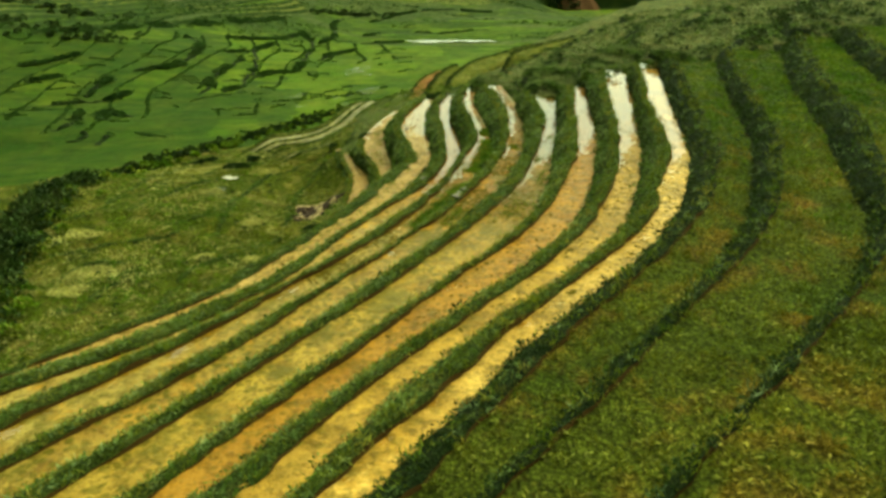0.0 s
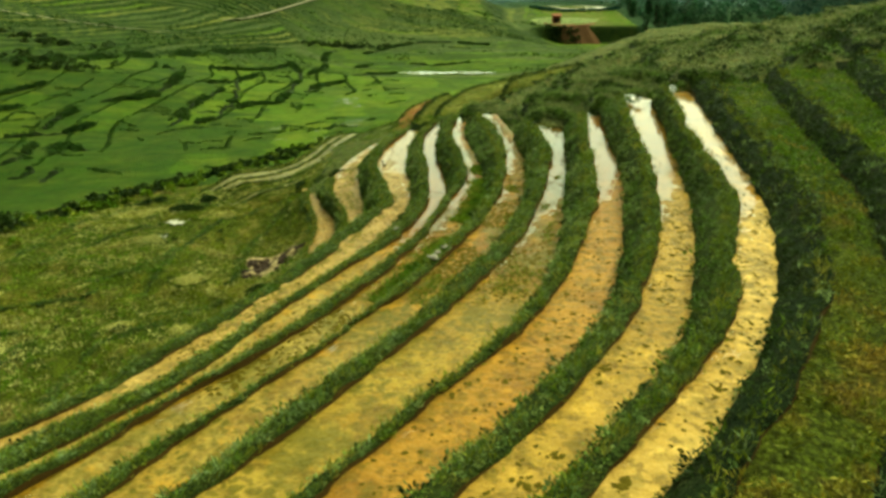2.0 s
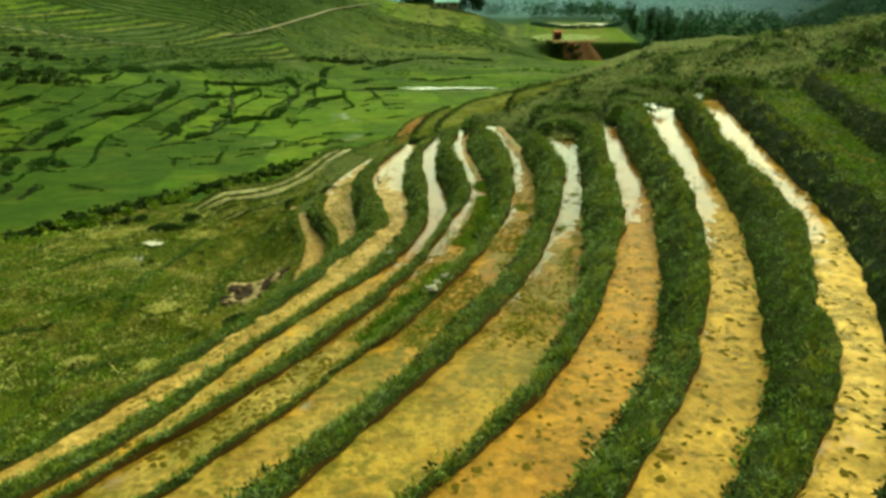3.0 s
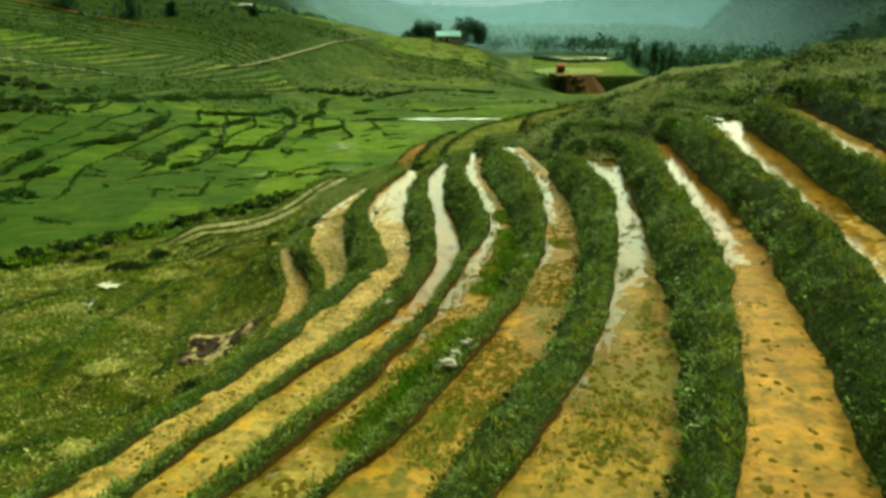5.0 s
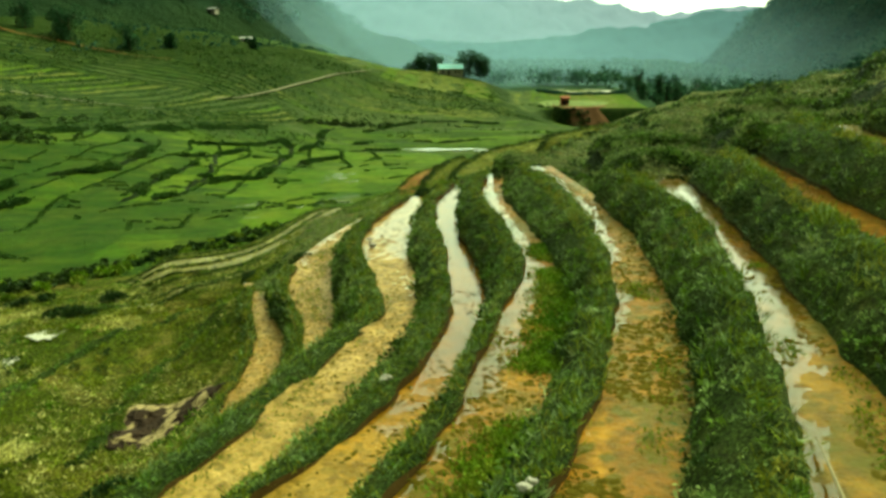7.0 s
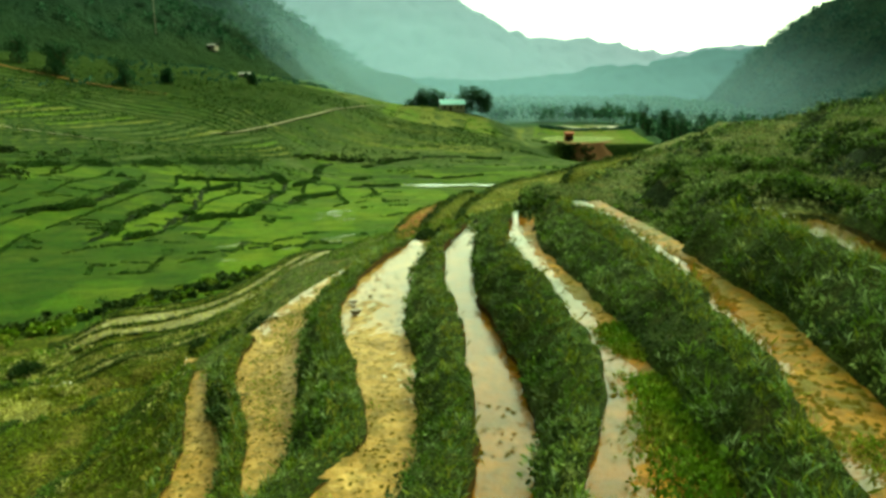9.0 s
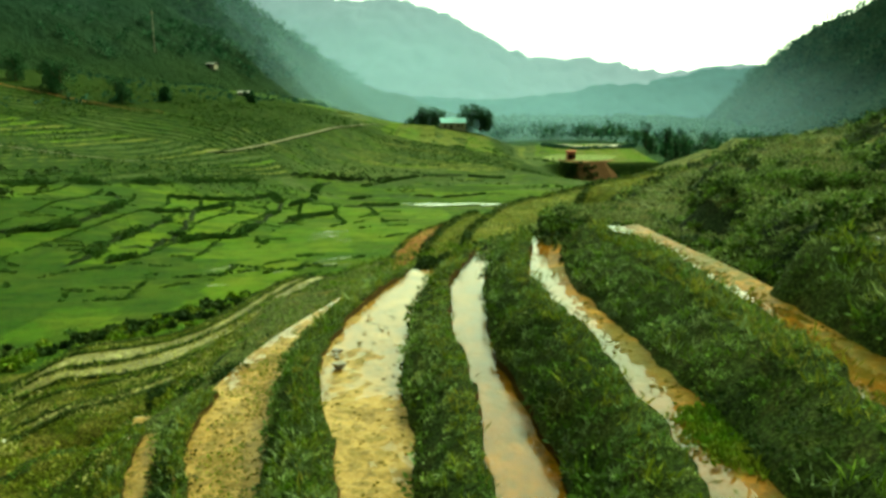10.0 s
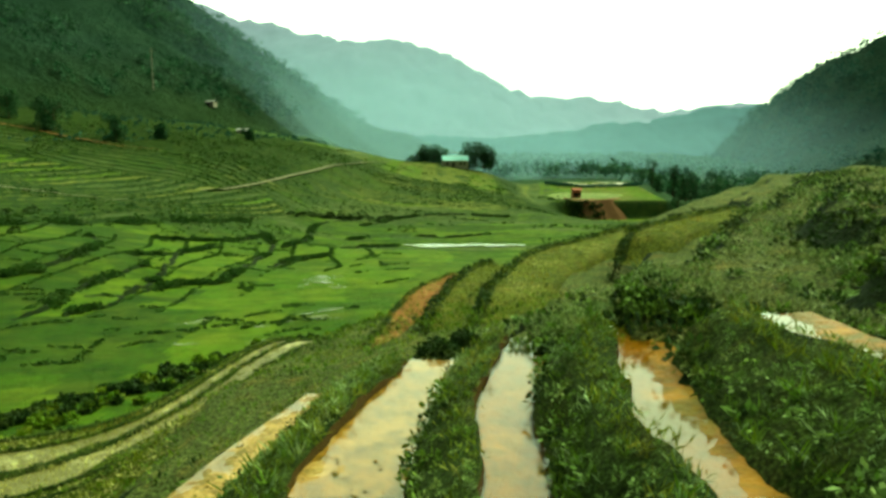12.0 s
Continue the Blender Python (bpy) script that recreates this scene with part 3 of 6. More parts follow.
def valley(x, y):
    """The floor of the valley, without its small terraces."""
    q = y - 0.6 * (x + 20)
    q = np.where(x > -20, y - 0.25 * (x + 20), q)
    foot = np.interp(q, [30, 70, 80, 86, 105, 122], [-0.9, -0.6, -1.4, -3.4, -5.4, -7.4])
    floor = np.interp(y - 0.25 * np.maximum(x + 20, 0), [80, 100, 122, 154, 190, 236, 268, 340], [-3.6, -5.2, -7.0, -9.2, -11.5, -13.8, -14.6, -17])
    west = 0.5 * (-x - 28 + np.sqrt((x + 28) ** 2 + 60))
    floor = floor + west * np.interp(y, [96, 120, 135, 160, 300, 460], [0, 0.02, 0.06, 0.145, 0.15, 0.16])
    z = foot + (floor - foot) * step(88, 104, y)
    z = z + step(255, 400, y) * (step(30, -60, x) * 12.5 + 3.0 * step(50, 20, x))
    z = z - 9 * step(25, 60, x) * step(250, 345, y)
    z = z + 6.0 * np.exp(-(((x - 2) / 30) ** 2) - ((y - 424) / 30) ** 2) * step(330, 400, y)
    shelf = np.interp(y, [374, 388, 434, 480], [-18.4, -18.2, -15.1, -15.4])
    z = z + (shelf - z) * step(np.interp(x, [38, 47], [352, 371]), 377, y) * step(18, 50, x) * step(125, 100, x)
    z = z + (-18 - z) * step(450, 540, y) * step(-90, -40, x)
    return z + 0.7 * fbm(x, y, 0.035, 3) * step(95, 130, y)


# the narrow terraces that sweep round the foot of the hill: plan lines by stations, outermost first
SWEEP = [
    [(-24.6, 84.3), (-21.5, 87.3), (-18.3, 88.6), (-16.5, 90.2), (-15.1, 93.8), (-14.3, 97.9), (-13.2, 101.9), (-10.5, 107)],
    [(-23.5, 79.0), (-19.8, 81.4), (-17.2, 82.6), (-15.0, 85.0), (-13.3, 88.8), (-12.4, 92.8), (-11.5, 97.4), (-8.6, 105)],
    [(-22.5, 77.6), (-18.5, 79.6), (-16.0, 80.6), (-13.8, 82.6), (-12.2, 85.8), (-11.3, 90.0), (-10.5, 95.0), (-7.6, 103.5)],
    [(-20.5, 72.6), (-16.4, 75.5), (-14.5, 77.0), (-12.8, 79.4), (-11.3, 83.0), (-10.0, 88.4), (-8.9, 93.8), (-6.4, 102)],
]


def in_sweep(x, y):
    """1 within the sweeping terraces at the hill's foot, and the height to which the ground lies under them."""
    outer, inner = np.array(SWEEP[0], float), np.array(SWEEP[3], float)
    a = np.interp(y, outer[:, 1], outer[:, 0])
    a = np.where(y < 84.3, -24.6 + (84.3 - y) * 0.33, a)
    b = np.interp(y, inner[:, 1], inner[:, 0])
    t = (x - a) / np.maximum(b - a, 0.5)
    m = step(a - 0.4, a + 0.4, x) * step(b + 0.5, b - 0.3, x) * step(74.5, 77, y) * step(107, 105, y) * step(-19.5, -17, x)
    return m, np.interp(t, [0, 0.45, 0.75, 1], [-2.7, -1.9, -1.2, -0.5])


def hill(x, y):
    """Height of the terraced hill, and 1 where its surface is built as terraces and banks."""
    xs, zs, ends = breaks(y)
    z = np.full(x.shape, -40.0)
    built = np.zeros(x.shape)
    for j in range(len(zs) - 1):
        inside = (x >= xs[j]) & (x < xs[j + 1])
        t = (x - xs[j]) / np.maximum(xs[j + 1] - xs[j], 1e-6)
        z = np.where(inside, zs[j] + (zs[j + 1] - zs[j]) * t, z)
        if j >= 2:
            built = np.where(inside, step(min(ends[j], ends[j + 1]) - 0.2, min(ends[j], ends[j + 1]) - 1.6, y), built)
    z = np.where(x < xs[0], zs[0] - (xs[0] - x) * 0.5, z)
    z = np.where(x >= xs[-1], zs[-1], z)
    crest = np.interp(y, CREST_Y, CREST_Z)
    # past the dry terraces the back of the hill climbs evenly to the east and falls to the north
    back = np.minimum(13.0 + 0.245 * (x - 20) - 0.175 * (y - 78), 17.0)
    crest = crest + (back - crest) * step(57, 63, y) * step(132, 104, y) * step(6, 12, x)
    crest = crest + 0.5 * fbm(x, y, 0.12, 3) - np.maximum(x - np.interp(y, [60, 150], [60, 90]), 0) * 0.12
    gap = z - crest
    z = np.where(gap > -1.5, crest - 1.5 + 1.5 * np.tanh((gap + 1.5) / 1.5), z)
    return z, np.clip(built, 0, 1) * (x < xs[-3])


def on_spur(x, y):
    """True on the terraced spur west of the hedgerow."""
    return (x < np.interp(y, [150, 176, 206, 239, 262, 290], [-90, -80, -66, -50, -46, -58])) & (y > 158) & (y < 292)


def field_phase(x, y):
    """Rows of small terraced fields on the valley floor: the lines run level across it and bend round the foot of the western slope."""
    bend = np.where(x < -46, 0.0165 * np.maximum(x + 100, 0) ** 2, 48.1 + 22 * np.tanh((x + 46) / 16))
    g = y + bend + 4.5 * fbm(x, y, 0.03, 3, 1.0) + 0.9 * fbm(x, y, 0.16, 2, 2.0)
    knots, counts = np.array([190, 235, 290, 340, 440.0]), np.array([0, 8.0, 24, 34, 62])
    contour_wise = (-x + 0.31 * (y - 212) + 3.5 * fbm(x, y, 0.02, 3, 6.0) + 1.2 * fbm(x, y, 0.09, 2, 2.0)) / 6.6
    return np.where(on_spur(x, y), 100 + contour_wise, np.interp(g, knots, counts) + 0.10 * fbm(x, y, 0.4, 2, 3.0))


def cut_steps(v, x, y):
    """The valley floor cut into small level fields: its height, and how near a riser each place is."""
    warp = field_phase(x, y)
    f = warp - np.floor(warp)
    tall = np.interp(y, [185, 215, 300, 420], [0.0, 0.26, 0.36, 0.55]) * (1 + 1.3 * step(-44, -75, x)) * (1 - step(28, 40, x) * step(352, 368, y))
    tall = np.where(on_spur(x, y), 1.0, tall)
    return v + tall * (step(0.70, 0.95, f) - f + 0.2), f


def ledge_phase(x, y, h):
    """Where between two ledges of the overgrown slope a place lies: past about 0.6 it is on a steep face."""
    w = h / 1.9 + 0.5 * fbm(x, y, 0.09, 3, 7.0) + 0.10 * fbm(x, y, 0.4, 2, 2.0)
    return w, np.floor(w)


def ground_height(x, y, sunk=True):
    v = valley(x, y)
    cut, _ = cut_steps(v, x, y)
    near = step(84, 92, y - 0.6 * (x + 20))
    far = step(520, 430, y)
    w = v / 0.42 + 2.2 * fbm(x, y, 0.06, 3, 4.0) + 0.3 * fbm(x, y, 0.25, 2, 1.0)
    base = np.floor(w)
    apron = (base + step(0.7, 0.95, w - base) - 2.2 * fbm(x, y, 0.06, 3, 4.0) * 0.6) * 0.42 + 0.10 * fbm(x, y, 0.8, 3)
    v = v + (cut - v) * near * far + (apron - v) * (1 - near)
    h, built = hill(x, y)
    rough = (0.16 * fbm(x, y, 0.9, 3, 3.0) + 0.22 * fbm(x, y, 0.35, 3, 5.0)) * step(-3, 0.5, h - v)
    past = step(57, 60, y) * step(4.2, 5.0, h) * (1 - built)
    w, base = ledge_phase(x, y, h)
    ledge = (base + 0.2 * (w - base) + 0.8 * step(0.66, 0.92, w - base)) * 1.9 - 0.5 * 1.9 * fbm(x, y, 0.09, 3, 7.0)
    h = h + (ledge - h) * past
    h = h + rough * (1 - built) * 0.7
    if sunk:
        h = h - built * 0.9
    d = h - v
    z = v + np.where(d > 0, d, 0)
    if sunk:
        m, low = in_sweep(x, y)
        z = z + (np.minimum(z, low) - z) * m
        z = z - 0.55 * step(83, 86, y) * step(118, 114, y) * step(0.8, 1.6, z) * step(7.5, 6.5, z) * step(-8, -6, x)
    return z


def surface(x, y):
    return ground_height(np.asarray(x, float), np.asarray(y, float), False)

# ---- the ground: one sheet to the horizon, finest round the terraces ----


def graded(stops):
    """Stations along an axis: (from, step) pairs, the step growing evenly to the next."""
    out = [stops[0][0]]
    for (a, sa), (b, sb) in zip(stops, stops[1:]):
        while out[-1] < b - 1e-6:
            out.append(min(b, out[-1] + sa + (sb - sa) * (out[-1] - a) / (b - a)))
    return np.array(out)


gx = graded([(-2600, 200), (-500, 40), (-190, 5), (-130, 1.5), (-40, 0.9), (-24, 0.6), (32, 0.6), (60, 1.2), (130, 4), (500, 40), (2600, 200)])
gy = graded([(-600, 80), (-20, 6), (8, 1.0), (30, 0.8), (54, 0.6), (100, 0.6), (130, 1.0), (190, 1.0), (205, 0.55), (300, 0.7), (430, 0.9), (460, 3), (700, 25), (4200, 250)])
GX, GY = np.meshgrid(gx, gy)
GZ = ground_height(GX, GY)
ground = tagged(new("ground", sheet("ground", GX, GY, GZ, GROUND)), "green valley floor of small rice terraces and grassy slopes", "ground", "", "structure")

ground.data.materials.append(OLIVE)
ground.data.materials.append(SLOPE)
cx, cy, cz = (0.25 * (A[:-1, :-1] + A[1:, :-1] + A[:-1, 1:] + A[1:, 1:]) for A in (GX, GY, GZ))
edge_noise = 4 * fbm(cx, cy, 0.2, 3)
cover = np.where(cy - 0.6 * (np.minimum(cx, -20) + 20) - 0.25 * (np.maximum(cx, -20) + 20) + edge_noise * 0.3 < 92, 1, 0)
cover = np.where((hill(cx, cy)[0] > valley(cx, cy) + 2.2) & (cy > 56), 2, cover)
cover = np.where((cx > 0) & (cy < 200) & (cz > 1), 2, cover)
ground.data.materials.append(WOODLAND)
cover = np.where((cy > 440) & (cx > -60) | (cy > 520) | (cx > 95), 3, cover)
ground.data.materials.append(PASTURE)
cover = np.where((cover == 0) & (cy + 0.25 * cx + 5 * edge_noise > 262), 4, cover)
# fields of different crops, one tone to each
for crop in (DARK_TURF, DEEP_GREEN, YOUNG_RICE, RIPE_GRASS):
    ground.data.materials.append(crop)
# western fields darkened in colour for the lens's edge falloff
vignette_side = (cover == 0) & (cx + 0.45 * (cy - 140) + 2.5 * edge_noise < -36)
row = np.where((cy < 196) & ~on_spur(cx, cy), np.floor((cx + 0.12 * (cy - 150) + 5 * fbm(cx, cy, 0.03, 3, 4.0)) / 6.5), 40 + np.floor(field_phase(cx, cy)))
plot = np.floor((np.where(cy < 196, cy, cx) + 3 * fbm(cx, cy, 0.05, 2, 2.0)) / 17 + 0.37 * row)
lot = np.abs(np.sin(12.9898 * row + 78.233 * plot) * 43758.5453) % 1.0
crops = np.choose(np.clip((lot * 5).astype(int), 0, 4), [0, 6, np.where(cy < 196, 7, 6), 4, 8])
cover = np.where(((cover == 0) | (cover == 4) & (lot > 0.6)) & (cy > 96) & (cy < 330), np.where(cy > 196, np.where((crops == 6) & (lot < 0.3), 0, crops), np.where(crops == 7, 7, 0)), cover)
spur = on_spur(cx, cy)
lower = (cy < 230) & (-cx + 0.31 * (cy - 212) < 97)
cover = np.where(spur, np.where(lower, np.where(lot < 0.7, 6, 4), np.where(lot < 0.25, 4, np.where(lot < 0.75, 8, 7))), cover)
cover = np.where((cover == 8) & ~spur & (cy < 300), np.where(lot > 0.9, 7, 0), cover)
cover = np.where((cy > 292) & (cy < 345) & (cx < -80) & (cover != 3), np.where(lot < 0.6, 6, 4), cover)
cover = np.where(vignette_side & ~spur & (cy < 196), np.where(cover == 7, 0, 6), cover)
cover = np.where((cover == 4) & (cx < -80) & (cy > 330) | (cover == 0) & (cx > 26) & (cy > 350), 6, cover)
cover = np.where((cover == 4) & (cx > -80) & (cy > 300) & (lot > 0.35), np.where(lot > 0.7, 7, 8), cover)
cover = np.where((cover == 0) & (cx > -44) & (cx < 20) & (cy < 240) & (lot > 0.45), 7, cover)
fall = np.hypot((GZ[:-1, 1:] - GZ[:-1, :-1]) / (GX[:-1, 1:] - GX[:-1, :-1]), (GZ[1:, :-1] - GZ[:-1, :-1]) / (GY[1:, :-1] - GY[:-1, :-1]))
cover = np.where((cover == 2) & (fall > 0.75) & (cy < 140), 5, cover)
ground.data.polygons.foreach_set("material_index", cover.ravel().astype(np.int32))

# ---- the terraced hill: flooded paddies, dry terraces and the grassy banks between them ----


def strip(name, lo, hi, level, y0, y1, mat, across=7, over=0.35, dy=0.45, relief=0.0):
    """The level surface of a terrace between its two edges."""
    ys = np.arange(y0, y1 + dy, dy)
    ys[-1] = y1
    u = np.linspace(0, 1, across)
    a, b = lo(ys) - over, hi(ys) + over
    X = a[:, None] + (b - a)[:, None] * u
    Y = np.repeat(ys[:, None], across, 1)
    Z = level + relief * fbm(X, Y, 1.3, 3) * np.sin(np.pi * u) ** 0.5
    return new(name, sheet(name, X, Y, Z, mat))


def bank_shape(low, high, z0, z1, y0, y1, dy=0.3):
    """The bank from the edge of the lower terrace (low) up to the rim of the upper one (high): a turf face with a raised bund on its rim."""
    ys = np.arange(y0, y1 + dy, dy)
    a, b = low(ys), high(ys)
    wob = 0.10 * fbm(ys, ys * 0 + z0, 1.1, 3) + 0.05 * fbm(ys, ys * 0 + z1, 3.1, 2)
    a, b = a + wob, b + 0.10 * fbm(ys, ys * 0 - z1, 0.9, 3)
    b = np.maximum(b, a + 0.25)
    # along the profile: share of the way from foot to rim, share of the height, lift in metres
    prof = [(-0.22, 0, -0.25), (0.0, 0, 0.0), (0.10, 0.30, 0.0), (0.26, 0.62, 0.02), (0.48, 0.86, 0.06), (0.66, 0.97, 0.14), (0.82, 1.0, 0.19), (0.97, 1.0, 0.15), (1.0, 1.0, -0.25)]
    X, Z = [], []
    for u, s, lift in prof:
        x = a + (b - a) * u
        x = np.where(u < 0, a - 0.1, x)
        n1 = fbm(x, ys, 2.2, 3, u)
        inner = 1.0 if 0 < u < 1 else 0.3
        X.append(x + 0.11 * n1 * inner + (0.03 if (u, lift) == (1.0, -0.25) else 0))
        Z.append(z0 + (z1 - z0) * s + lift + (0.09 * fbm(x, ys, 1.7, 3, 3 + u) + 0.07 * fbm(x, ys, 0.6, 2, 5.0)) * inner)
    return np.stack(X, 1), np.repeat(ys[:, None], len(prof), 1), np.stack(Z, 1)


def on_bank(X, Y, Z, count, lowest=1.3, highest=7.0):
    """Random points on a bank's face."""
    P = np.stack([X, Y, Z], -1)
    j0, j1 = int(lowest), int(math.ceil(highest))
    area = np.linalg.norm(np.cross(P[1:, j0:j1] - P[:-1, j0:j1], P[:-1, j0 + 1:j1 + 1] - P[:-1, j0:j1]), axis=2)
    cum = np.cumsum(area.ravel())
    q = np.searchsorted(cum, rng.uniform(0, cum[-1], count))
    i, j = q // area.shape[1], j0 + q % area.shape[1]
    s, t = rng.random(count), np.clip(rng.random(count), np.where(j == j0, lowest - j0, 0), np.where(j == j1 - 1, highest - j1 + 1, 1))
    return np.stack([(A[i, j] * (1 - s) + A[i + 1, j] * s) * (1 - t) + (A[i, j + 1] * (1 - s) + A[i + 1, j + 1] * s) * t for A in (X, Y, Z)], 1)


def bank(low, high, z0, z1, y0, y1, label, density=1.0, dark=0.5, tall=0.3, turf=BANK, grassy=1.0):
    """A terrace bank: its turf, weeds in dark, green and grey-green clumps, long arching grass, and lighter grass on the rim."""
    X, Y, Z = bank_shape(low, high, z0, z1, y0, y1)
    ob = tagged(new("terrace_bank", sheet("terrace_bank", X, Y, Z, turf)), label, "bank", "banks of the terraced hill", "structure")
    # foot and inner rim: wet earth darkened further as the shadow line there
    ob.data.materials.append(SHADED_WET_FOOT)
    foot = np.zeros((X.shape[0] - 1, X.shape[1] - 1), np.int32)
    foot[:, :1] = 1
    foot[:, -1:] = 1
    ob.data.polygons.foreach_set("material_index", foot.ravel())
    width = float(np.mean(np.hypot(X[:, -2] - X[:, 1], z1 - z0)))
    area = width * (y1 - y0)
    m = int(13 * density * area)
    at = on_bank(X, Y, Z, m, 1.7, 6.3)
    r = rng.uniform(0.07, 0.24, m) * np.where(rng.random(m) < 0.12, 1.5, 1.0) * min(1.0, 0.5 + 0.3 * width) * np.interp((at[:, 2] - z0) / (z1 - z0), [0.55, 1.0], [1.0, 0.5])
    base, d, size = bush_points(at, r, 20, np.clip(0.55 * r, 0.07, 0.16), 0.8)
    size = np.clip(size, 0.05, 0.2)
    # dark kinds low, light ones near the rim: the face's shadow in colour
    patch = fbm(at[:, 0], at[:, 1], 0.9, 3, z0) + 0.35 * rng.normal(size=m) + 0.9 * ((at[:, 2] - z0) / (z1 - z0) - 0.5)
    kinds = np.repeat(np.where(patch < 0.9 * dark - 0.75, 0, np.where(patch < 0.45, 1, 2)), 20)
    for k, mat, text in ((0, DARK_LEAF, "dark leafy weeds on a terrace bank"), (1, BANK_GREEN, "green weeds on a terrace bank"), (2, BANK_LEAF, "light grey-green weeds on a terrace bank")):
        stuff(leaves("bank_weeds", base[kinds == k], d[kinds == k], size[kinds == k], mat, 0.5), text, "weeds")
    n = int(13 * grassy * density * area)
    at = on_bank(X, Y, Z, n, 1.9, 6.6)
    at = at[fbm(at[:, 0], at[:, 1], 0.7, 3, z1) > -0.25]
    n = len(at)
    base, d, size = tuft_points(at, 8, 0.75, 0.12, tall * rng.uniform(0.5, 1.4, n))
    pale = np.repeat(rng.random(n) < 0.5, 8)
    stuff(leaves("bank_grass", base[~pale], d[~pale], size[~pale], BUND_GRASS, 0.07, 1.1), "long arching grass on a terrace bank", "grass")
    stuff(leaves("bank_grass", base[pale], d[pale], 0.8 * size[pale], PALE_GRASS, 0.09, 1.1), "pale grey-green blades on a terrace bank", "grass")
    n = int(17 * max(grassy, 0.5) * (y1 - y0))
    at = on_bank(X, Y, Z, n, 4.8, 7.0)
    base, d, size = tuft_points(at, 7, 0.7, 0.22, 0.17 * rng.uniform(0.6, 1.4, n))
    stuff(leaves("bund_grass", base, d, size, OLIVE_GRASS, 0.13), "lighter grass along the rim of a bund", "grass")
    return ob


def top_of(t, x, y):
    """Height of a paddy's mud, or of its water where that stands higher."""
    y0 = t.y0 - 12 if t.level > 4 else t.y0
    i = np.clip(((y - y0) / 0.16).astype(int), 0, len(t.bed) - 1)
    j = np.clip(((x - t.lo(y) + 0.35) / (t.hi(y) - t.lo(y) + 0.7) * 17).round().astype(int), 0, 17)
    return np.maximum(t.bed[i, j], t.level)


def clods(t, count, y0, y1, label, big=0.11):
    """Trampled clods and stubble that stand out of the water of a paddy."""
    y = rng.uniform(y0, y1, count)
    u = rng.uniform(0.04, 0.96, count)
    x = t.lo(y) + (t.hi(y) - t.lo(y)) * u
    keep = (fbm(x, y, 0.55, 3, t.level) > -0.15) & (rng.random(count) > 0.85 * step(0.45, 0.8, (y - t.y0) / (t.y1 - t.y0)))
    x, y = x[keep], y[keep]
    n = len(x)
    k = 6
    a = np.arange(k) / k * 2 * np.pi
    r = (big * np.interp(y, [30, 60], [1.0, 0.6]) * rng.uniform(0.35, 1.25, n) * rng.uniform(0.7, 1.3, n))[:, None] * rng.uniform(0.55, 1.2, (n, k))
    turn = rng.uniform(0, 6.3, n)[:, None]
    ring = np.stack([x[:, None] + r * 1.5 * np.cos(a) * np.cos(turn) - r * np.sin(a) * np.sin(turn), y[:, None] + r * 1.5 * np.cos(a) * np.sin(turn) + r * np.sin(a) * np.cos(turn), np.repeat(top_of(t, x, y)[:, None] - 0.01, k, 1)], 2)
    top = np.stack([x, y, top_of(t, x, y) + 0.02 + big * rng.uniform(0.0, 0.3, n)], 1)[:, None]
    v = np.concatenate([ring, top], 1).reshape(-1, 3)
    i = np.arange(n)[:, None] * (k + 1)
    f = np.concatenate([i + [j, (j + 1) % k, k] for j in range(k)])
    stuff(mesh_of("mud_clods", v, f, CLOD), label, "mud")


# mud, how deep the water stands (metres over the bed's middle), how much the bed falls to the outer rim and to the far end
PADDY_LOOK = [
    (MUD_BRIGHT, -0.025, 0.05, 0.20, 0.54, "flooded paddy with bright golden mud and glassy water"),
    (MUD_GOLD, -0.040, 0.06, 0.21, 0.58, "narrow flooded paddy of ochre mud with dark clods"),
    (MUD_ORANGE, -0.045, 0.06, 0.21, 0.61, "flooded paddy of orange mud, wet and smooth"),
    (MUD_DARK, -0.055, 0.09, 0.22, 0.55, "wide flooded paddy, ochre mud with green algae"),
    (MUD_STUBBLE, -0.070, 0.12, 0.09, 0.5, "flooded paddy of orange-brown mud with stubble"),
    (MUD_WEEDY, -0.045, 0.13, 0.06, 0.4, "half-drained paddy with weeds and puddles on mud"),
    (MUD_MILK, -0.055, 0.03, 0.22, 0.42, "flooded paddy with still milky water"),
    (MUD_PALE, -0.085, -0.03, 0.12, 0.50, "flooded paddy of pale mud with a notched edge"),
    (MUD_PALE, -0.060, 0.05, 0.045, 0.4, "small curved paddy of pale drying mud"),
    (MUD_PALE, -0.05, 0.04, 0.02, 0.4, "smallest crescent paddy of pale mud above the field"),
]
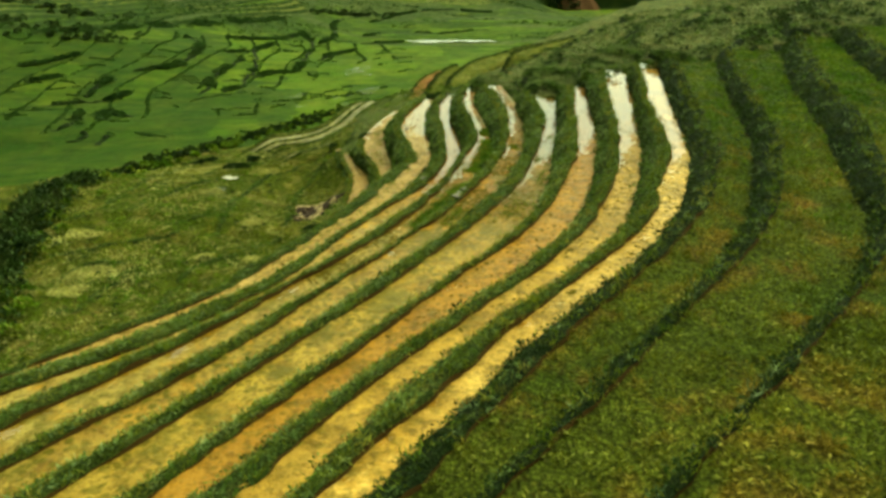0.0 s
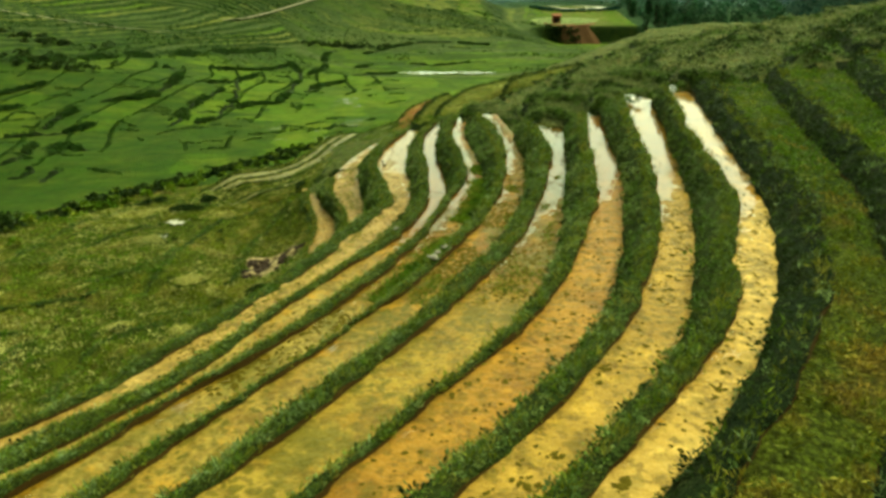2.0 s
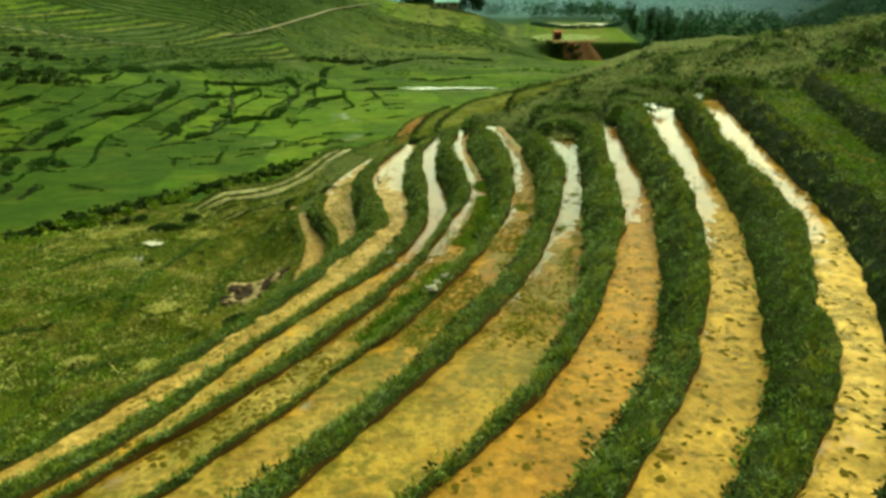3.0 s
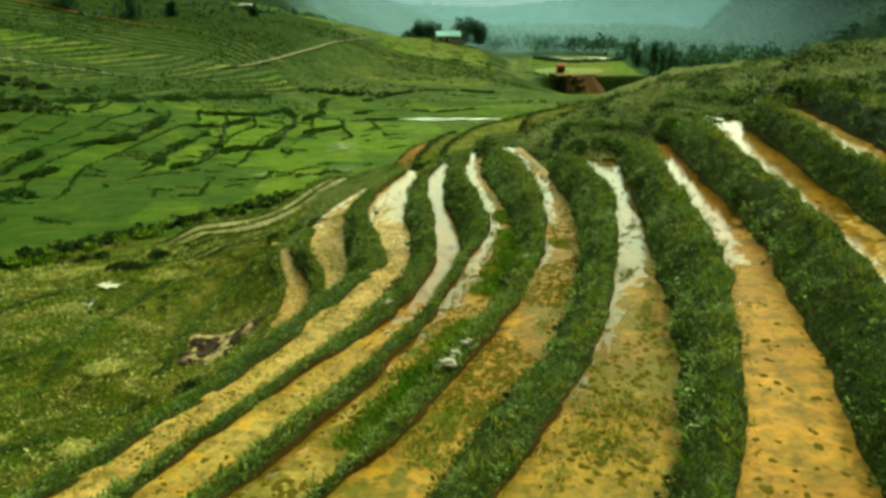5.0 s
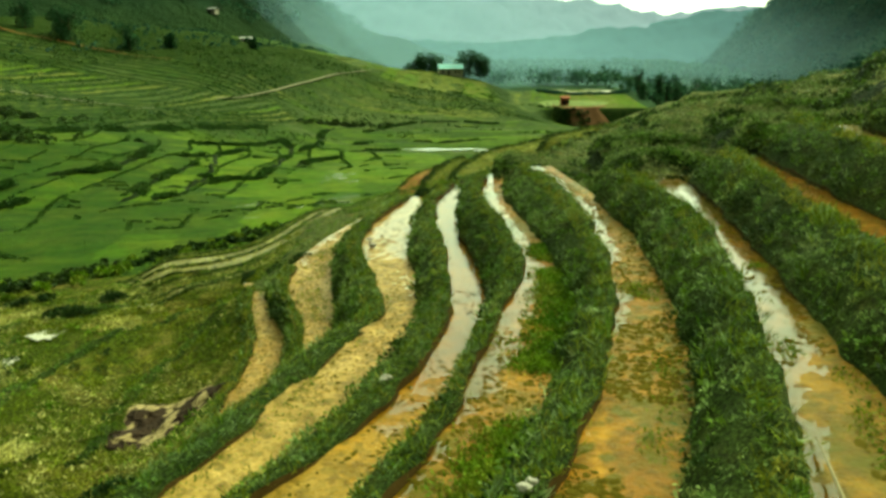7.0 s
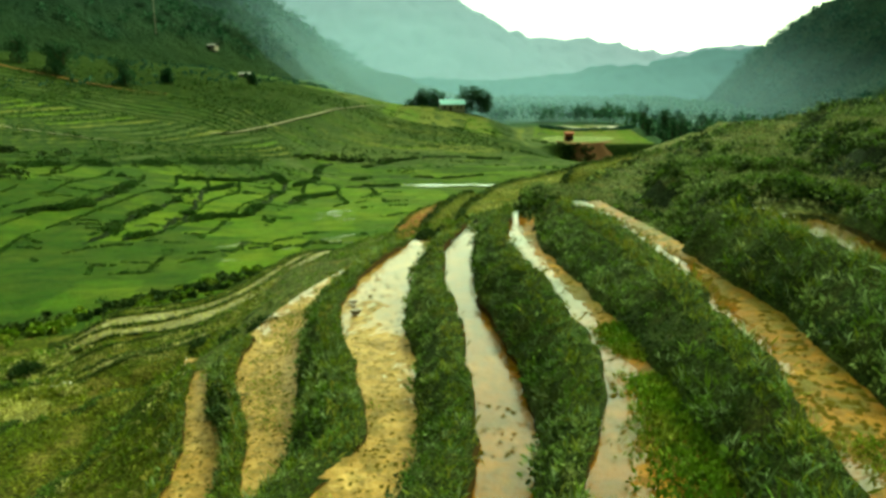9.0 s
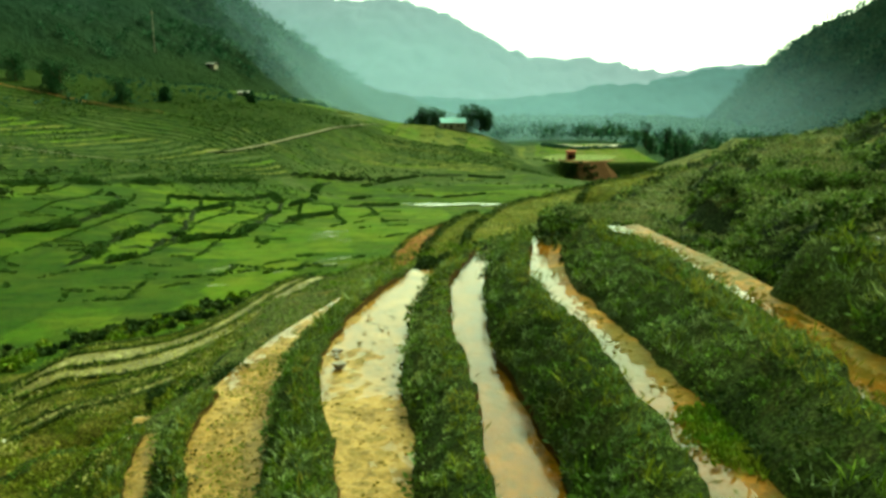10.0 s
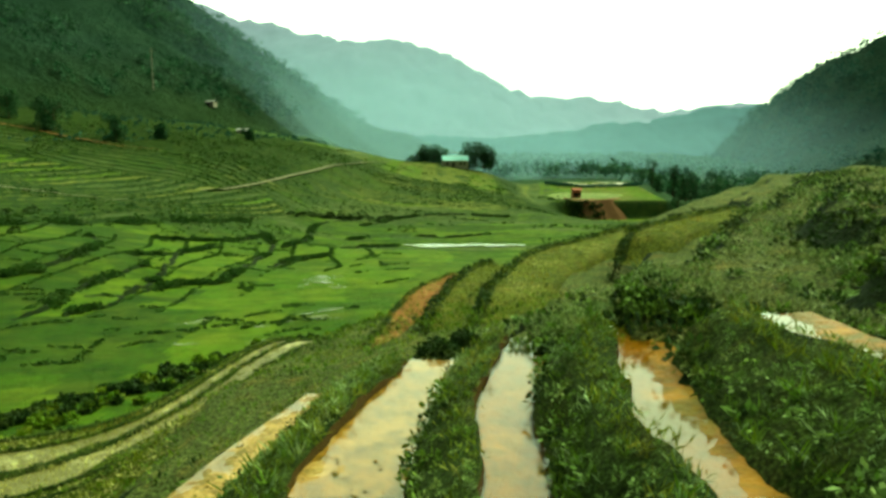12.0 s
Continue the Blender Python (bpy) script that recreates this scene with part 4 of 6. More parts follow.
for t, (mat, depth, fall, far, start, text) in zip(PADDIES, PADDY_LOOK):
    y0, y1 = t.y0 - 12 if t.level > 4 else t.y0, t.y1 + 0.9
    ys, u = np.arange(y0, y1, 0.16), np.linspace(0, 1, 18)
    a, b = t.lo(ys) - 0.35, t.hi(ys) + 0.35
    X = a[:, None] + (b - a)[:, None] * u
    Y = np.repeat(ys[:, None], 18, 1)
    s = (ys - t.y0)[:, None] / (t.y1 - t.y0)
    bed = -depth + fall * (u - 0.5)[None, :] - far * step(start - 0.15, start + 0.5, s)
    bed = bed + (0.026 if t.level == 8.1 else 0.016) * fbm(X, Y, 0.8, 4, t.level) + 0.016 * fbm(X, Y, 3.6, 3, t.level) + 0.006 * rng.normal(size=X.shape)
    t.bed = t.level + bed
    paddy = tagged(new("paddy", sheet("paddy", X, Y, t.bed, mat)), text, "paddy field", "flooded paddies of the hill", "structure")
    skin = strip("water_surface", t.lo, t.hi, t.level, y0, y1, WATER)
    skin.parent = paddy
    skin["label"] = "still shallow water that mirrors the sky"
    skin.visible_shadow = False

p = PADDIES
for k in range(7):
    upper, lower = p[k], p[k + 1]
    # middle banks hold more dark weeds, partly for the lens's edge falloff
    bank(lower.hi, upper.lo, lower.level, upper.level, max(upper.y0, lower.y0) - 11, min(upper.y1, lower.y1) + 0.6, "steep grassy bank between two flooded paddies", 1.0, (0.6, 0.7, 0.85, 0.9, 0.75, 0.6, 0.55)[k], (0.16, 0.2, 0.25, 0.28, 0.26, 0.24, 0.22)[k])
bank(p[8].hi, p[7].lo, 2.8, 4.8, 57.5, 78, "tall overgrown bank above a pale paddy", 1.0, 0.9)
bank(p[9].hi, p[8].lo, 1.7, 2.8, 57.5, 69.5, "low overgrown bank between small paddies", 1.0, 0.8)
bank(lambda y: p[7].lo(y) - 3.6, p[7].lo, 0.5, 4.8, 16, 57.5, "rough grassy slope below the lowest long paddy", 0.8, 0.6, 0.26)
bank(lambda y: p[9].lo(y) - 0.9, p[9].lo, 0.2, 1.7, 54.5, 69.5, "short grassy bank below the smallest paddy", 1.0, 0.5)

# dry terraces above the paddies
rim = p[0].hi


def offset(ys, ds):
    """How far a dry terrace's edge lies from the top paddy's rim, by stations of y."""
    e = Edge(ys[0], ys[1], ds)
    return lambda y: e(np.clip(y, ys[0], ys[1]))


# inner and outer edge of each dry terrace, and its height
DRY = [
    (offset((10, 60), [1.4, 1.4, 1.4, 1.4, 1.3, 1.3]), offset((10, 60), [2.9, 3.7, 3.0, 3.3, 3.8, 4.5]), 13.3),
    (offset((10, 60), [3.7, 4.8, 4.3, 4.5, 5.0, 5.8]), offset((10, 60), [6.9, 9.0, 6.8, 6.9, 8.0, 10.0]), 14.0),
    (offset((10, 60), [7.6, 9.8, 8.4, 8.7, 10.0, 11.6]), offset((10, 60), [11.5, 13.0, 12.2, 12.0, 12.5, 13.5]), 14.8),
    (offset((10, 60), [12.6, 14.2, 13.6, 13.6, 14.2, 15.2]), offset((10, 60), [17.0, 17.5, 17.5, 17.5, 18, 18.5]), 15.7),
]


def beside(d):
    return lambda y: rim(y) + d(y)


below, level = (lambda y: 0 * np.asarray(y, float)), 12.65
for d0, d1, z in DRY:
    bank(beside(below), beside(d0), level, z, 2, 58.5, "dark grassy bank between dry terraces", 1.1, 2.1, 0.28, DARK_TURF, 0.25)
    for y0, y1, turf, text in ((2, 34, DRY_TURF, "dry fallow terrace of brownish grass"), (34, 58.5, GREEN_TURF, "fallow terrace of green grass")):
        tagged(strip("dry_terrace", beside(d0), beside(d1), z, y0, y1, turf, 9, 0.3, 0.5, 0.10), text, "terrace", "dry terraces above the paddies", "structure")
    wide = float(d1(30.0) - d0(30.0))
    n = int(60 * wide * 13)
    y = rng.uniform(4, 58, n)
    x = rim(y) + d0(y) + (d1(y) - d0(y)) * rng.random(n)
    base, d, size = tuft_points(np.stack([x, y, np.full(n, z - 0.02)], 1), 5, 0.55, 0.2, 0.15 * rng.uniform(0.5, 1.4, n))
    far = np.repeat(y + 5 * fbm(x, y, 0.3, 3, 2.0) > 33, 5)
    stuff(leaves("fallow_grass", base[~far], d[~far], size[~far], DRY_GRASS, 0.09), "yellowish fallow grass on a dry terrace", "grass")
    stuff(leaves("fallow_grass", base[far], d[far], size[far], BUND_GRASS, 0.09), "green fallow grass on a dry terrace", "grass")
    n = int(400 * wide)
    y = rng.uniform(4, 58, n)
    x = rim(y) + d0(y) + (d1(y) - d0(y)) * rng.random(n)
    base, d, size = bush_points(np.stack([x, y, np.full(n, z + 0.02)], 1), rng.uniform(0.08, 0.34, n), 16, 0.16, 0.6)
    half = np.repeat(fbm(x, y, 0.12, 3, 5.0) + 0.3 * rng.normal(size=n) + 0.08 * (y - 33) > 0.0, 16)
    for pick, mat, text in ((half, BUND_GRASS, "green tussocks on a dry terrace"), (~half, DRY_GRASS, "yellow-brown tussocks on a dry terrace")):
        stuff(leaves("tussocks", base[pick], d[pick], size[pick], mat, 0.3), text, "grass")
    below, level = d1, z

# clods, footprints and stubble in the mud
for k, count, y0, y1, big in ((0, 240, 20, 56, 0.07), (1, 560, 20, 59, 0.07), (2, 420, 22, 59, 0.07), (3, 1000, 34, 61, 0.08), (4, 4200, 36, 69, 0.085), (5, 1800, 32, 66, 0.09), (6, 420, 34, 58, 0.07), (7, 1600, 38, 77, 0.07), (8, 600, 58, 79, 0.07), (9, 300, 55, 69, 0.07)):
    clods(p[k], count, y0, y1, "dark clods of mud and stubble in a flooded paddy", 1.35 * big)

# green weeds that have taken hold in the half-drained mud
for k, count, y0, y1, side, text in ((5, 4600, 39, 59, 0.80, "green weeds growing in half-drained mud"), (4, 2200, 37, 52, 0.45, "thin weeds in orange mud"), (7, 500, 40, 60, 0.15, "thin weeds along a muddy edge"), (3, 1800, 34, 50, 0.5, "thin weeds in shallow water"), (8, 700, 59, 74, 0.55, "thin green weeds on drying mud")):
    t = p[k]
    y = rng.uniform(y0, y1, count)
    u = np.clip(side + rng.normal(size=count) * 0.22, 0.03, 0.97)
    x = t.lo(y) + (t.hi(y) - t.lo(y)) * u
    keep = fbm(x, y, 0.5, 3, t.level + 2) > (-0.35 if k == 5 else -0.05)
    x, y = x[keep], y[keep]
    base, d, size = tuft_points(np.stack([x, y, top_of(t, x, y)], 1), 7, 0.5, 0.22, (0.11 if k == 5 else 0.07) * rng.uniform(0.5, 1.4, len(x)))
    stuff(leaves("paddy_weeds", base, d, size, BUND_GRASS, 0.35), text, "weeds")

# ---- scrub on the slopes past the ends of the paddies ----


def scrub(name, x, y, radius, per, leaf, mat, label, lift=0.25, slim=0.6):
    at = np.stack([x, y, surface(x, y) + radius * lift], 1)
    base, d, size = bush_points(at, radius, per, leaf)
    return stuff(leaves(name, base, d, size, mat, slim), label, "shrubs")


def slope_points(count, x0, x1, y0, y1, test):
    x, y = rng.uniform(x0, x1, count), rng.uniform(y0, y1, count)
    keep = test(x, y)
    return x[keep], y[keep]


def past_end(x, y):
    xs, zs, ends = breaks(y)
    z, built = hill(x, y)
    return (built < 0.05) & (z > np.where(y > 82, 6.6, 3.5)) & (x < xs[-1] + 20)


def steepness(x, y):
    e = 0.35
    return np.hypot(surface(x + e, y) - surface(x - e, y), surface(x, y + e) - surface(x, y - e)) / (2 * e)


x, y = slope_points(42000, -2, 66, 57, 125, lambda x, y: past_end(x, y) & (rng.random(len(x)) < np.interp(np.hypot(x - 12, y - 75), [15, 60], [1.0, 0.5])))
s = steepness(x, y)
w, base = ledge_phase(x, y, hill(x, y)[0])
dark = ((w - base > 0.60) & (w - base < 0.96)) | (rng.random(len(x)) < 0.015)
for mat, pick, text in ((DARK_LEAF, slice(0, 2000), "dark bushes on the faces of the overgrown slope"), (BANK_GREEN, slice(2000, 2600), "green weeds on the faces of the overgrown slope"), (BANK_LEAF, slice(2600, 3000), "grey-green weeds on the faces of the overgrown slope")):
    xd, yd = x[dark][pick], y[dark][pick]
    scrub("slope_scrub", xd, yd, rng.uniform(0.14, 0.5, len(xd)), 26, 0.17, mat, text)
xd, yd = x[~dark][2600:3900], y[~dark][2600:3900]
scrub("slope_scrub", xd, yd, rng.uniform(0.12, 0.4, len(xd)), 30, 0.16, HILL_GRASS, "tan dry weeds on the slope past the paddies", 0.25, 0.4)
xd, yd = x[~dark][:1000], y[~dark][:1000]
scrub("slope_scrub", xd, yd, rng.uniform(0.15, 0.45, len(xd)), 30, 0.16, GREY_LEAF, "grey-green scrub on the slope past the paddies")
x, y = slope_points(15000, -12, 70, 57, 140, lambda x, y: (hill(x, y)[1] < 0.05) & (steepness(x, y) < 0.6))
base, d, size = tuft_points(np.stack([x, y, surface(x, y)], 1), 6, 0.6, 0.3, rng.uniform(0.07, 0.16, len(x)))
stuff(leaves("slope_grass", base, d, size, HILL_GRASS, 0.15), "rough grass on the open slope", "grass")


x, y = slope_points(360, 17, 60, 56, 78, lambda x, y: (hill(x, y)[1] < 0.3) & (fbm(x, y, 0.2, 3, 3.0) > -0.3))
scrub("hilltop_scrub", x, y, rng.uniform(0.35, 0.95, len(x)), 40, 0.22, DARK_LEAF, "dark scrub on the hilltop behind the dry terraces")

# dark overgrown faces that wrap round the far ends of the paddies, with light grass on the ledge above each
for k, run, back in ((0, 12, 0), (1, 12, 0), (2, 11, 0), (3, 11, 0), (4, 8, 0), (5, 6, 0), (1, 11, 9.0), (2, 10, 7.5), (3, 10, 7.5)):
    t = PADDIES[k]
    lo, hi, y1 = float(t.lo(t.y1)) + 0.25 * back, float(t.hi(t.y1)) + 0.25 * back, t.y1 + back
    pts = [(hi + 1.6, y1 - 1.6), (hi + 0.5, y1 + 0.9), ((lo + hi) / 2, y1 + 1.9), (lo - 0.9, y1 + 3.2), (lo - 1.2 + 0.10 * run, y1 + 0.55 * run), (lo - 0.8 + 0.25 * run, y1 + run)]
    i = np.linspace(0, len(pts) - 1, 150)
    green = rng.random(150) < 0.6
    x = np.interp(i, range(len(pts)), [q[0] for q in pts]) + rng.normal(size=150) * 0.28
    y = np.interp(i, range(len(pts)), [q[1] for q in pts]) + rng.normal(size=150) * 0.28
    up = rng.random(150) * np.interp(i, [0, 2, 5], [0.5, 0.6, 0.2])
    r = rng.uniform(0.14, 0.36, 150) * np.interp(i, [0, 3, 5], [1, 1, 0.7])
    at = np.stack([x, y, surface(x, y) + up], 1)
    for pick, mat, text in ((~green, DARK_LEAF, "dark scrub on the steep face past a paddy's end"), (green, BANK_GREEN, "green weeds on the steep face past a paddy's end")):
        base, d, size = bush_points(at[pick], r[pick], 40, 0.13)
        stuff(leaves("face_scrub", base, d, size, mat, 0.55), text, "shrubs")
    x, y = x + 0.45 + 0.25 * rng.normal(size=150), y + 0.75 + 0.25 * rng.normal(size=150)
    at = np.stack([x, y, surface(x, y) + np.interp(i, [0, 2, 5], [0.4, 0.6, 0.2])], 1)
    base, d, size = bush_points(at, rng.uniform(0.15, 0.36, 150), 30, 0.13, 0.6)
    stuff(leaves("ledge_grass", base, d, size, (HILL_GRASS, GREY_LEAF)[k % 2], 0.3), "pale rough grass along a ledge of the slope", "grass")


# ---- narrow terraces round the hill's foot, and the dry ones past the paddies' ends ----


def smooth_line(pts, n):
    """A smooth line through stations (Catmull-Rom), as n points."""
    pts = np.array(pts, float)
    q = np.vstack([2 * pts[0] - pts[1], pts, 2 * pts[-1] - pts[-2]])
    s = np.linspace(0, len(pts) - 1 - 1e-6, n)
    i = s.astype(int)
    t = (s - i)[:, None]
    a, b, c, d = q[i], q[i + 1], q[i + 2], q[i + 3]
    return 0.5 * (2 * b + (c - a) * t + (2 * a - 5 * b + 4 * c - d) * t**2 + (3 * b - a - 3 * c + d) * t**3)


def ribbon(outer, inner, z, mat, label, drop=0.9, lip=0.12, n=90, grass=BUND_GRASS, tufts=900, category="terrace", straw=-0.05, bushy=1.0):
    """A narrow level terrace between two plan lines, with a bund and a grassy bank down on its outer side."""
    A, B = smooth_line(outer, n), smooth_line(inner, n)
    side = (B - A) / (np.linalg.norm(B - A, axis=1, keepdims=True) + 1e-9)
    wob = 0.12 * fbm(A[:, 0], A[:, 1], 0.8, 3)[:, None]
    A = A + side * wob
    rows = [A + (B - A) * u for u in np.linspace(0, 1, 6)] + [B + side * 0.5, B + side * 0.9]
    X, Y = np.stack([r[:, 0] for r in rows], 1), np.stack([r[:, 1] for r in rows], 1)
    run = np.linspace(0, 1, n)[:, None]
    dive = -1.3 * step(0.16, 0.0, run) - 1.0 * step(0.9, 1.0, run)
    surf = tagged(new("lower_terrace", sheet("lower_terrace", X, Y, z + dive + np.array([0, 0, 0, 0, 0, 0, -0.3, -1.8]) + 0.03 * fbm(X, Y, 1.2, 3), mat)), label, category, "narrow terraces round the hill", "structure")
    prof = [(-0.9, -drop), (-0.62, -drop * 0.45), (-0.40, -0.02), (-0.22, lip), (-0.05, lip * 0.9), (0.08, -0.04)]
    slim = 0.3 + 0.4 * drop
    rows = [A + side * o * slim for o, _ in prof]
    X, Y = np.stack([r[:, 0] for r in rows], 1), np.stack([r[:, 1] for r in rows], 1)
    Z = z + dive + np.array([h for _, h in prof])[None, :] + 0.05 * fbm(X, Y, 1.9, 3)
    tagged(new("terrace_bank", sheet("terrace_bank", X, Y, Z, BANK)), "low grassy bund on the rim of a narrow terrace", "bank", "banks of the terraced hill", "structure")
    at = on_bank(X, Y, Z, tufts, 0.6, 3.2)
    base, d, size = bush_points(at, bushy * rng.uniform(0.05, 0.16, tufts), 9, 0.11 * bushy**0.5)
    stuff(leaves("bank_weeds", base, d, size, DARK_LEAF, 0.55), "dark weeds on the face of a narrow terrace", "weeds")
    at = on_bank(X, Y, Z, tufts // 2, 2.4, 4.6)
    base, d, size = tuft_points(at, 5, 0.7, 0.2, 0.16 * rng.uniform(0.6, 1.4, tufts // 2))
    stuff(leaves("bank_grass", base, d, size, grass, 0.16), "grass along a narrow terrace rim", "grass")
    at = np.stack([np.repeat(A[:, 0], 8), np.repeat(A[:, 1], 8), np.full(8 * n, z)], 1)
    u = rng.random((8 * n, 1))
    at[:, :2] = at[:, :2] + (np.repeat(B, 8, 0) - at[:, :2]) * u
    at[:, 2] += np.repeat(dive[:, 0], 8)
    base, d, size = tuft_points(at, 4, 0.6, 0.3, 0.16 * rng.uniform(0.6, 1.4, 8 * n))
    pale = np.repeat(fbm(at[:, 0], at[:, 1], 0.5, 3, z) > straw, 4)
    stuff(leaves("terrace_grass", base[~pale], d[~pale], size[~pale], DRY_GRASS, 0.16), "thin grass on a narrow terrace", "grass")
    stuff(leaves("dry_stalks", base[pale], d[pale], size[pale], STRAW, 0.2), "pale stubble on a narrow terrace", "straw")
    return surf


WET_GRASS = wet_mud("wet_fallow", (0.42, 0.38, 0.17), (0.27, 0.25, 0.08), 0.24, 0.2)
def between(one, two, u):
    return [(a[0] + (b[0] - a[0]) * u, a[1] + (b[1] - a[1]) * u) for a, b in zip(one, two)]


LINES = [SWEEP[0], between(SWEEP[0], SWEEP[1], 0.32), between(SWEEP[0], SWEEP[1], 0.78), SWEEP[1], SWEEP[2], between(SWEEP[2], SWEEP[3], 0.5), SWEEP[3]]
for k, (z, mat, drop, text) in enumerate(((-2.05, OLIVE, 1.6, "thin grassy terrace strip sweeping round the hill"), (-1.8, WET_GRASS, 0.6, "narrow fallow terrace with wet pale patches"), (-1.55, OLIVE, 0.5, "thin grassy terrace strip sweeping round the hill"), (-1.2, WET_GRASS, 0.5, "narrow flooded terrace with stubble"), (-0.95, OLIVE, 0.3, "narrow grassy terrace sweeping round the hill"), (-0.55, OLIVE, 0.6, "thin grassy terrace strip sweeping round the hill"))):
    ribbon(LINES[k], LINES[k + 1], z, mat, text, drop, 0.14, 90, BUND_GRASS, 300, "terrace", -0.1 if mat is WET_GRASS else 0.2, 0.8)
middle = [(x + 1.1, y - 0.9) for x, y in SWEEP[3]]
inner = [(x + 2.3, y - 1.8) for x, y in SWEEP[3]]
ribbon(SWEEP[3], middle, -0.42, WET_GRASS, "narrow stubble strip above the lower terraces", 0.7, 0.14, 90, BUND_GRASS, 300, "terrace", -0.35, 0.8)
ribbon(middle, inner, -0.12, OLIVE, "sloping green strip above the narrow terraces", 0.7, 0.16, 90, BANK_LEAF, 480, "terrace", 0.2, 0.9)
ribbon([(-1.9, 86.5), (-1.2, 93.5), (0.3, 100.6), (2.6, 105.3)], [(-0.4, 87.5), (0.2, 92.6), (1.9, 99.4), (3.6, 104)], 3.0, SPUR_TURF, "dry olive terrace past the end of the paddies", 1.2, 0.12, 50, OLIVE_GRASS, 500, "terrace", 0.5, 2.4)
ribbon([(-0.2, 84.5), (2.0, 94), (4.3, 101.3), (9.0, 107.6), (16, 117)], [(1.6, 85.5), (3.9, 92.5), (6.0, 98.2), (10.2, 105), (17.4, 115)], 4.1, SPUR_TURF, "curved dry terrace of olive grass on the spur", 1.2, 0.12, 60, OLIVE_GRASS, 700, "terrace", 0.5, 2.4)
ribbon([(8.0, 95), (11, 100), (15, 105), (22, 113)], [(9.3, 94), (12.3, 98.8), (16.2, 103.6), (23.2, 111.5)], 5.9, SPUR_TURF, "short dry terrace high on the spur", 1.2, 0.12, 50, OLIVE_GRASS, 500, "terrace", 0.5, 2.4)
ribbon([(-4.6, 87), (-3.9, 93), (-2.7, 101), (0.5, 108)], [(-3.6, 87), (-3.0, 93), (-1.8, 100.5), (1.4, 107)], 1.9, RED_EARTH, "bare earth path along the hillside", 0.8, 0.05, 50, DRY_GRASS, 400, "path")

# ---- the meadow at the hill's foot and the hedge along its edge ----


def off_wallow(x, y):
    """True outside the trampled wallow."""
    u, v = 0.995 * (x + 11.4) - 0.1 * (y - 59.2), 0.1 * (x + 11.4) + 0.995 * (y - 59.2)
    return (u / 2.5) ** 2 + (v / 1.85) ** 2 > 1.0


x, y = slope_points(9000, -36, -4, 22, 84, lambda x, y: (hill(x, y)[1] < 0.1) & (in_sweep(x, y)[0] < 0.2) & (surface(x, y) < 1.2) & off_wallow(x, y))
base, d, size = tuft_points(np.stack([x, y, surface(x, y)], 1), 6, 0.6, 0.35, rng.uniform(0.08, 0.2, len(x)))
stuff(leaves("meadow_grass", base, d, size, OLIVE_GRASS, 0.14), "rough olive meadow grass at the hill's foot", "grass")
HEDGE = [(-30, 36), (-33, 46), (-34.5, 55), (-36.5, 67), (-36, 77), (-32, 85), (-26.5, 92), (-21.5, 101), (-16, 112), (-8, 120)]
line = smooth_line(HEDGE, 420)
x, y = line[:, 0] + rng.normal(size=420) * 1.1 - 1.0, line[:, 1] + rng.normal(size=420) * 1.1 + 0.8
big = np.interp(y, [36, 55, 75, 90, 120], [1.8, 1.5, 0.8, 0.45, 0.3]) * np.where((y > 72) & (fbm(x, y, 0.35, 2, 4.0) < 0.05), 0.35, 1.0)
scrub("hedge", x, y, big * rng.uniform(0.5, 1.1, 420), 84, 0.34, DARK_LEAF, "dark overgrown hedge along the field's edge", 0.5, 0.65)
x, y = line[::3, 0] + rng.normal(size=140) * 1.6, line[::3, 1] + rng.normal(size=140) * 1.6
scrub("hedge", x, y, 0.55 * np.interp(y, [36, 55, 75, 120], [1.8, 1.5, 1.0, 0.6]) * rng.uniform(0.5, 1.1, 140), 90, 0.32, BUND_GRASS, "bright green shrubs in the hedge", 0.5, 0.65)

# a trampled wallow of dark mud with pale lumps
A, R = np.meshgrid(np.linspace(0, 2 * np.pi, 49), np.linspace(0.02, 1, 12))
rag = 1 + 0.14 * np.sin(3 * A + 1) + 0.10 * np.cos(5 * A) + 0.06 * np.sin(11 * A)
U, V = 2.3 * R * rag * np.cos(A), 1.9 * R * rag * np.sin(A)
X, Y = -11.4 + 0.995 * U + 0.1 * V, 59.2 - 0.1 * U + 0.995 * V
Z = surface(X, Y) + 0.14 + 0.09 * fbm(X, Y, 1.6, 3, 2.0) - 0.16 * R**6
tagged(new("wallow", sheet("wallow", X, Y, Z, FOOT_MUD)), "dark trampled wallow of mud with pale crusts in the meadow", "wallow")
# small pools in the meadow, their shine put into a pale colour
for px, py, sx, sy in ((-21.4, 68.9, 0.85, 0.75), (-21.6, 65.6, 0.4, 0.65), (-17.6, 73.2, 0.5, 0.3), (-17.5, 44, 0.5, 0.7)):
    bm = bmesh.new()
    n = 20
    ring = [bm.verts.new((sx * math.cos(k / n * 6.283) * (1 + 0.35 * math.sin(2.1 * k + px)), sy * math.sin(k / n * 6.283) * (1 + 0.3 * math.cos(3 * k)), 0)) for k in range(n)]
    bm.faces.new(ring)
    pool = tagged(part("pool", bm, PALE_SHINE), "small pale pool in the meadow, its shine painted in", "pool", "pools in the meadow")
    pool.location = (px, py, float(surface(np.array([px]), np.array([py]))[0]) + 0.10)

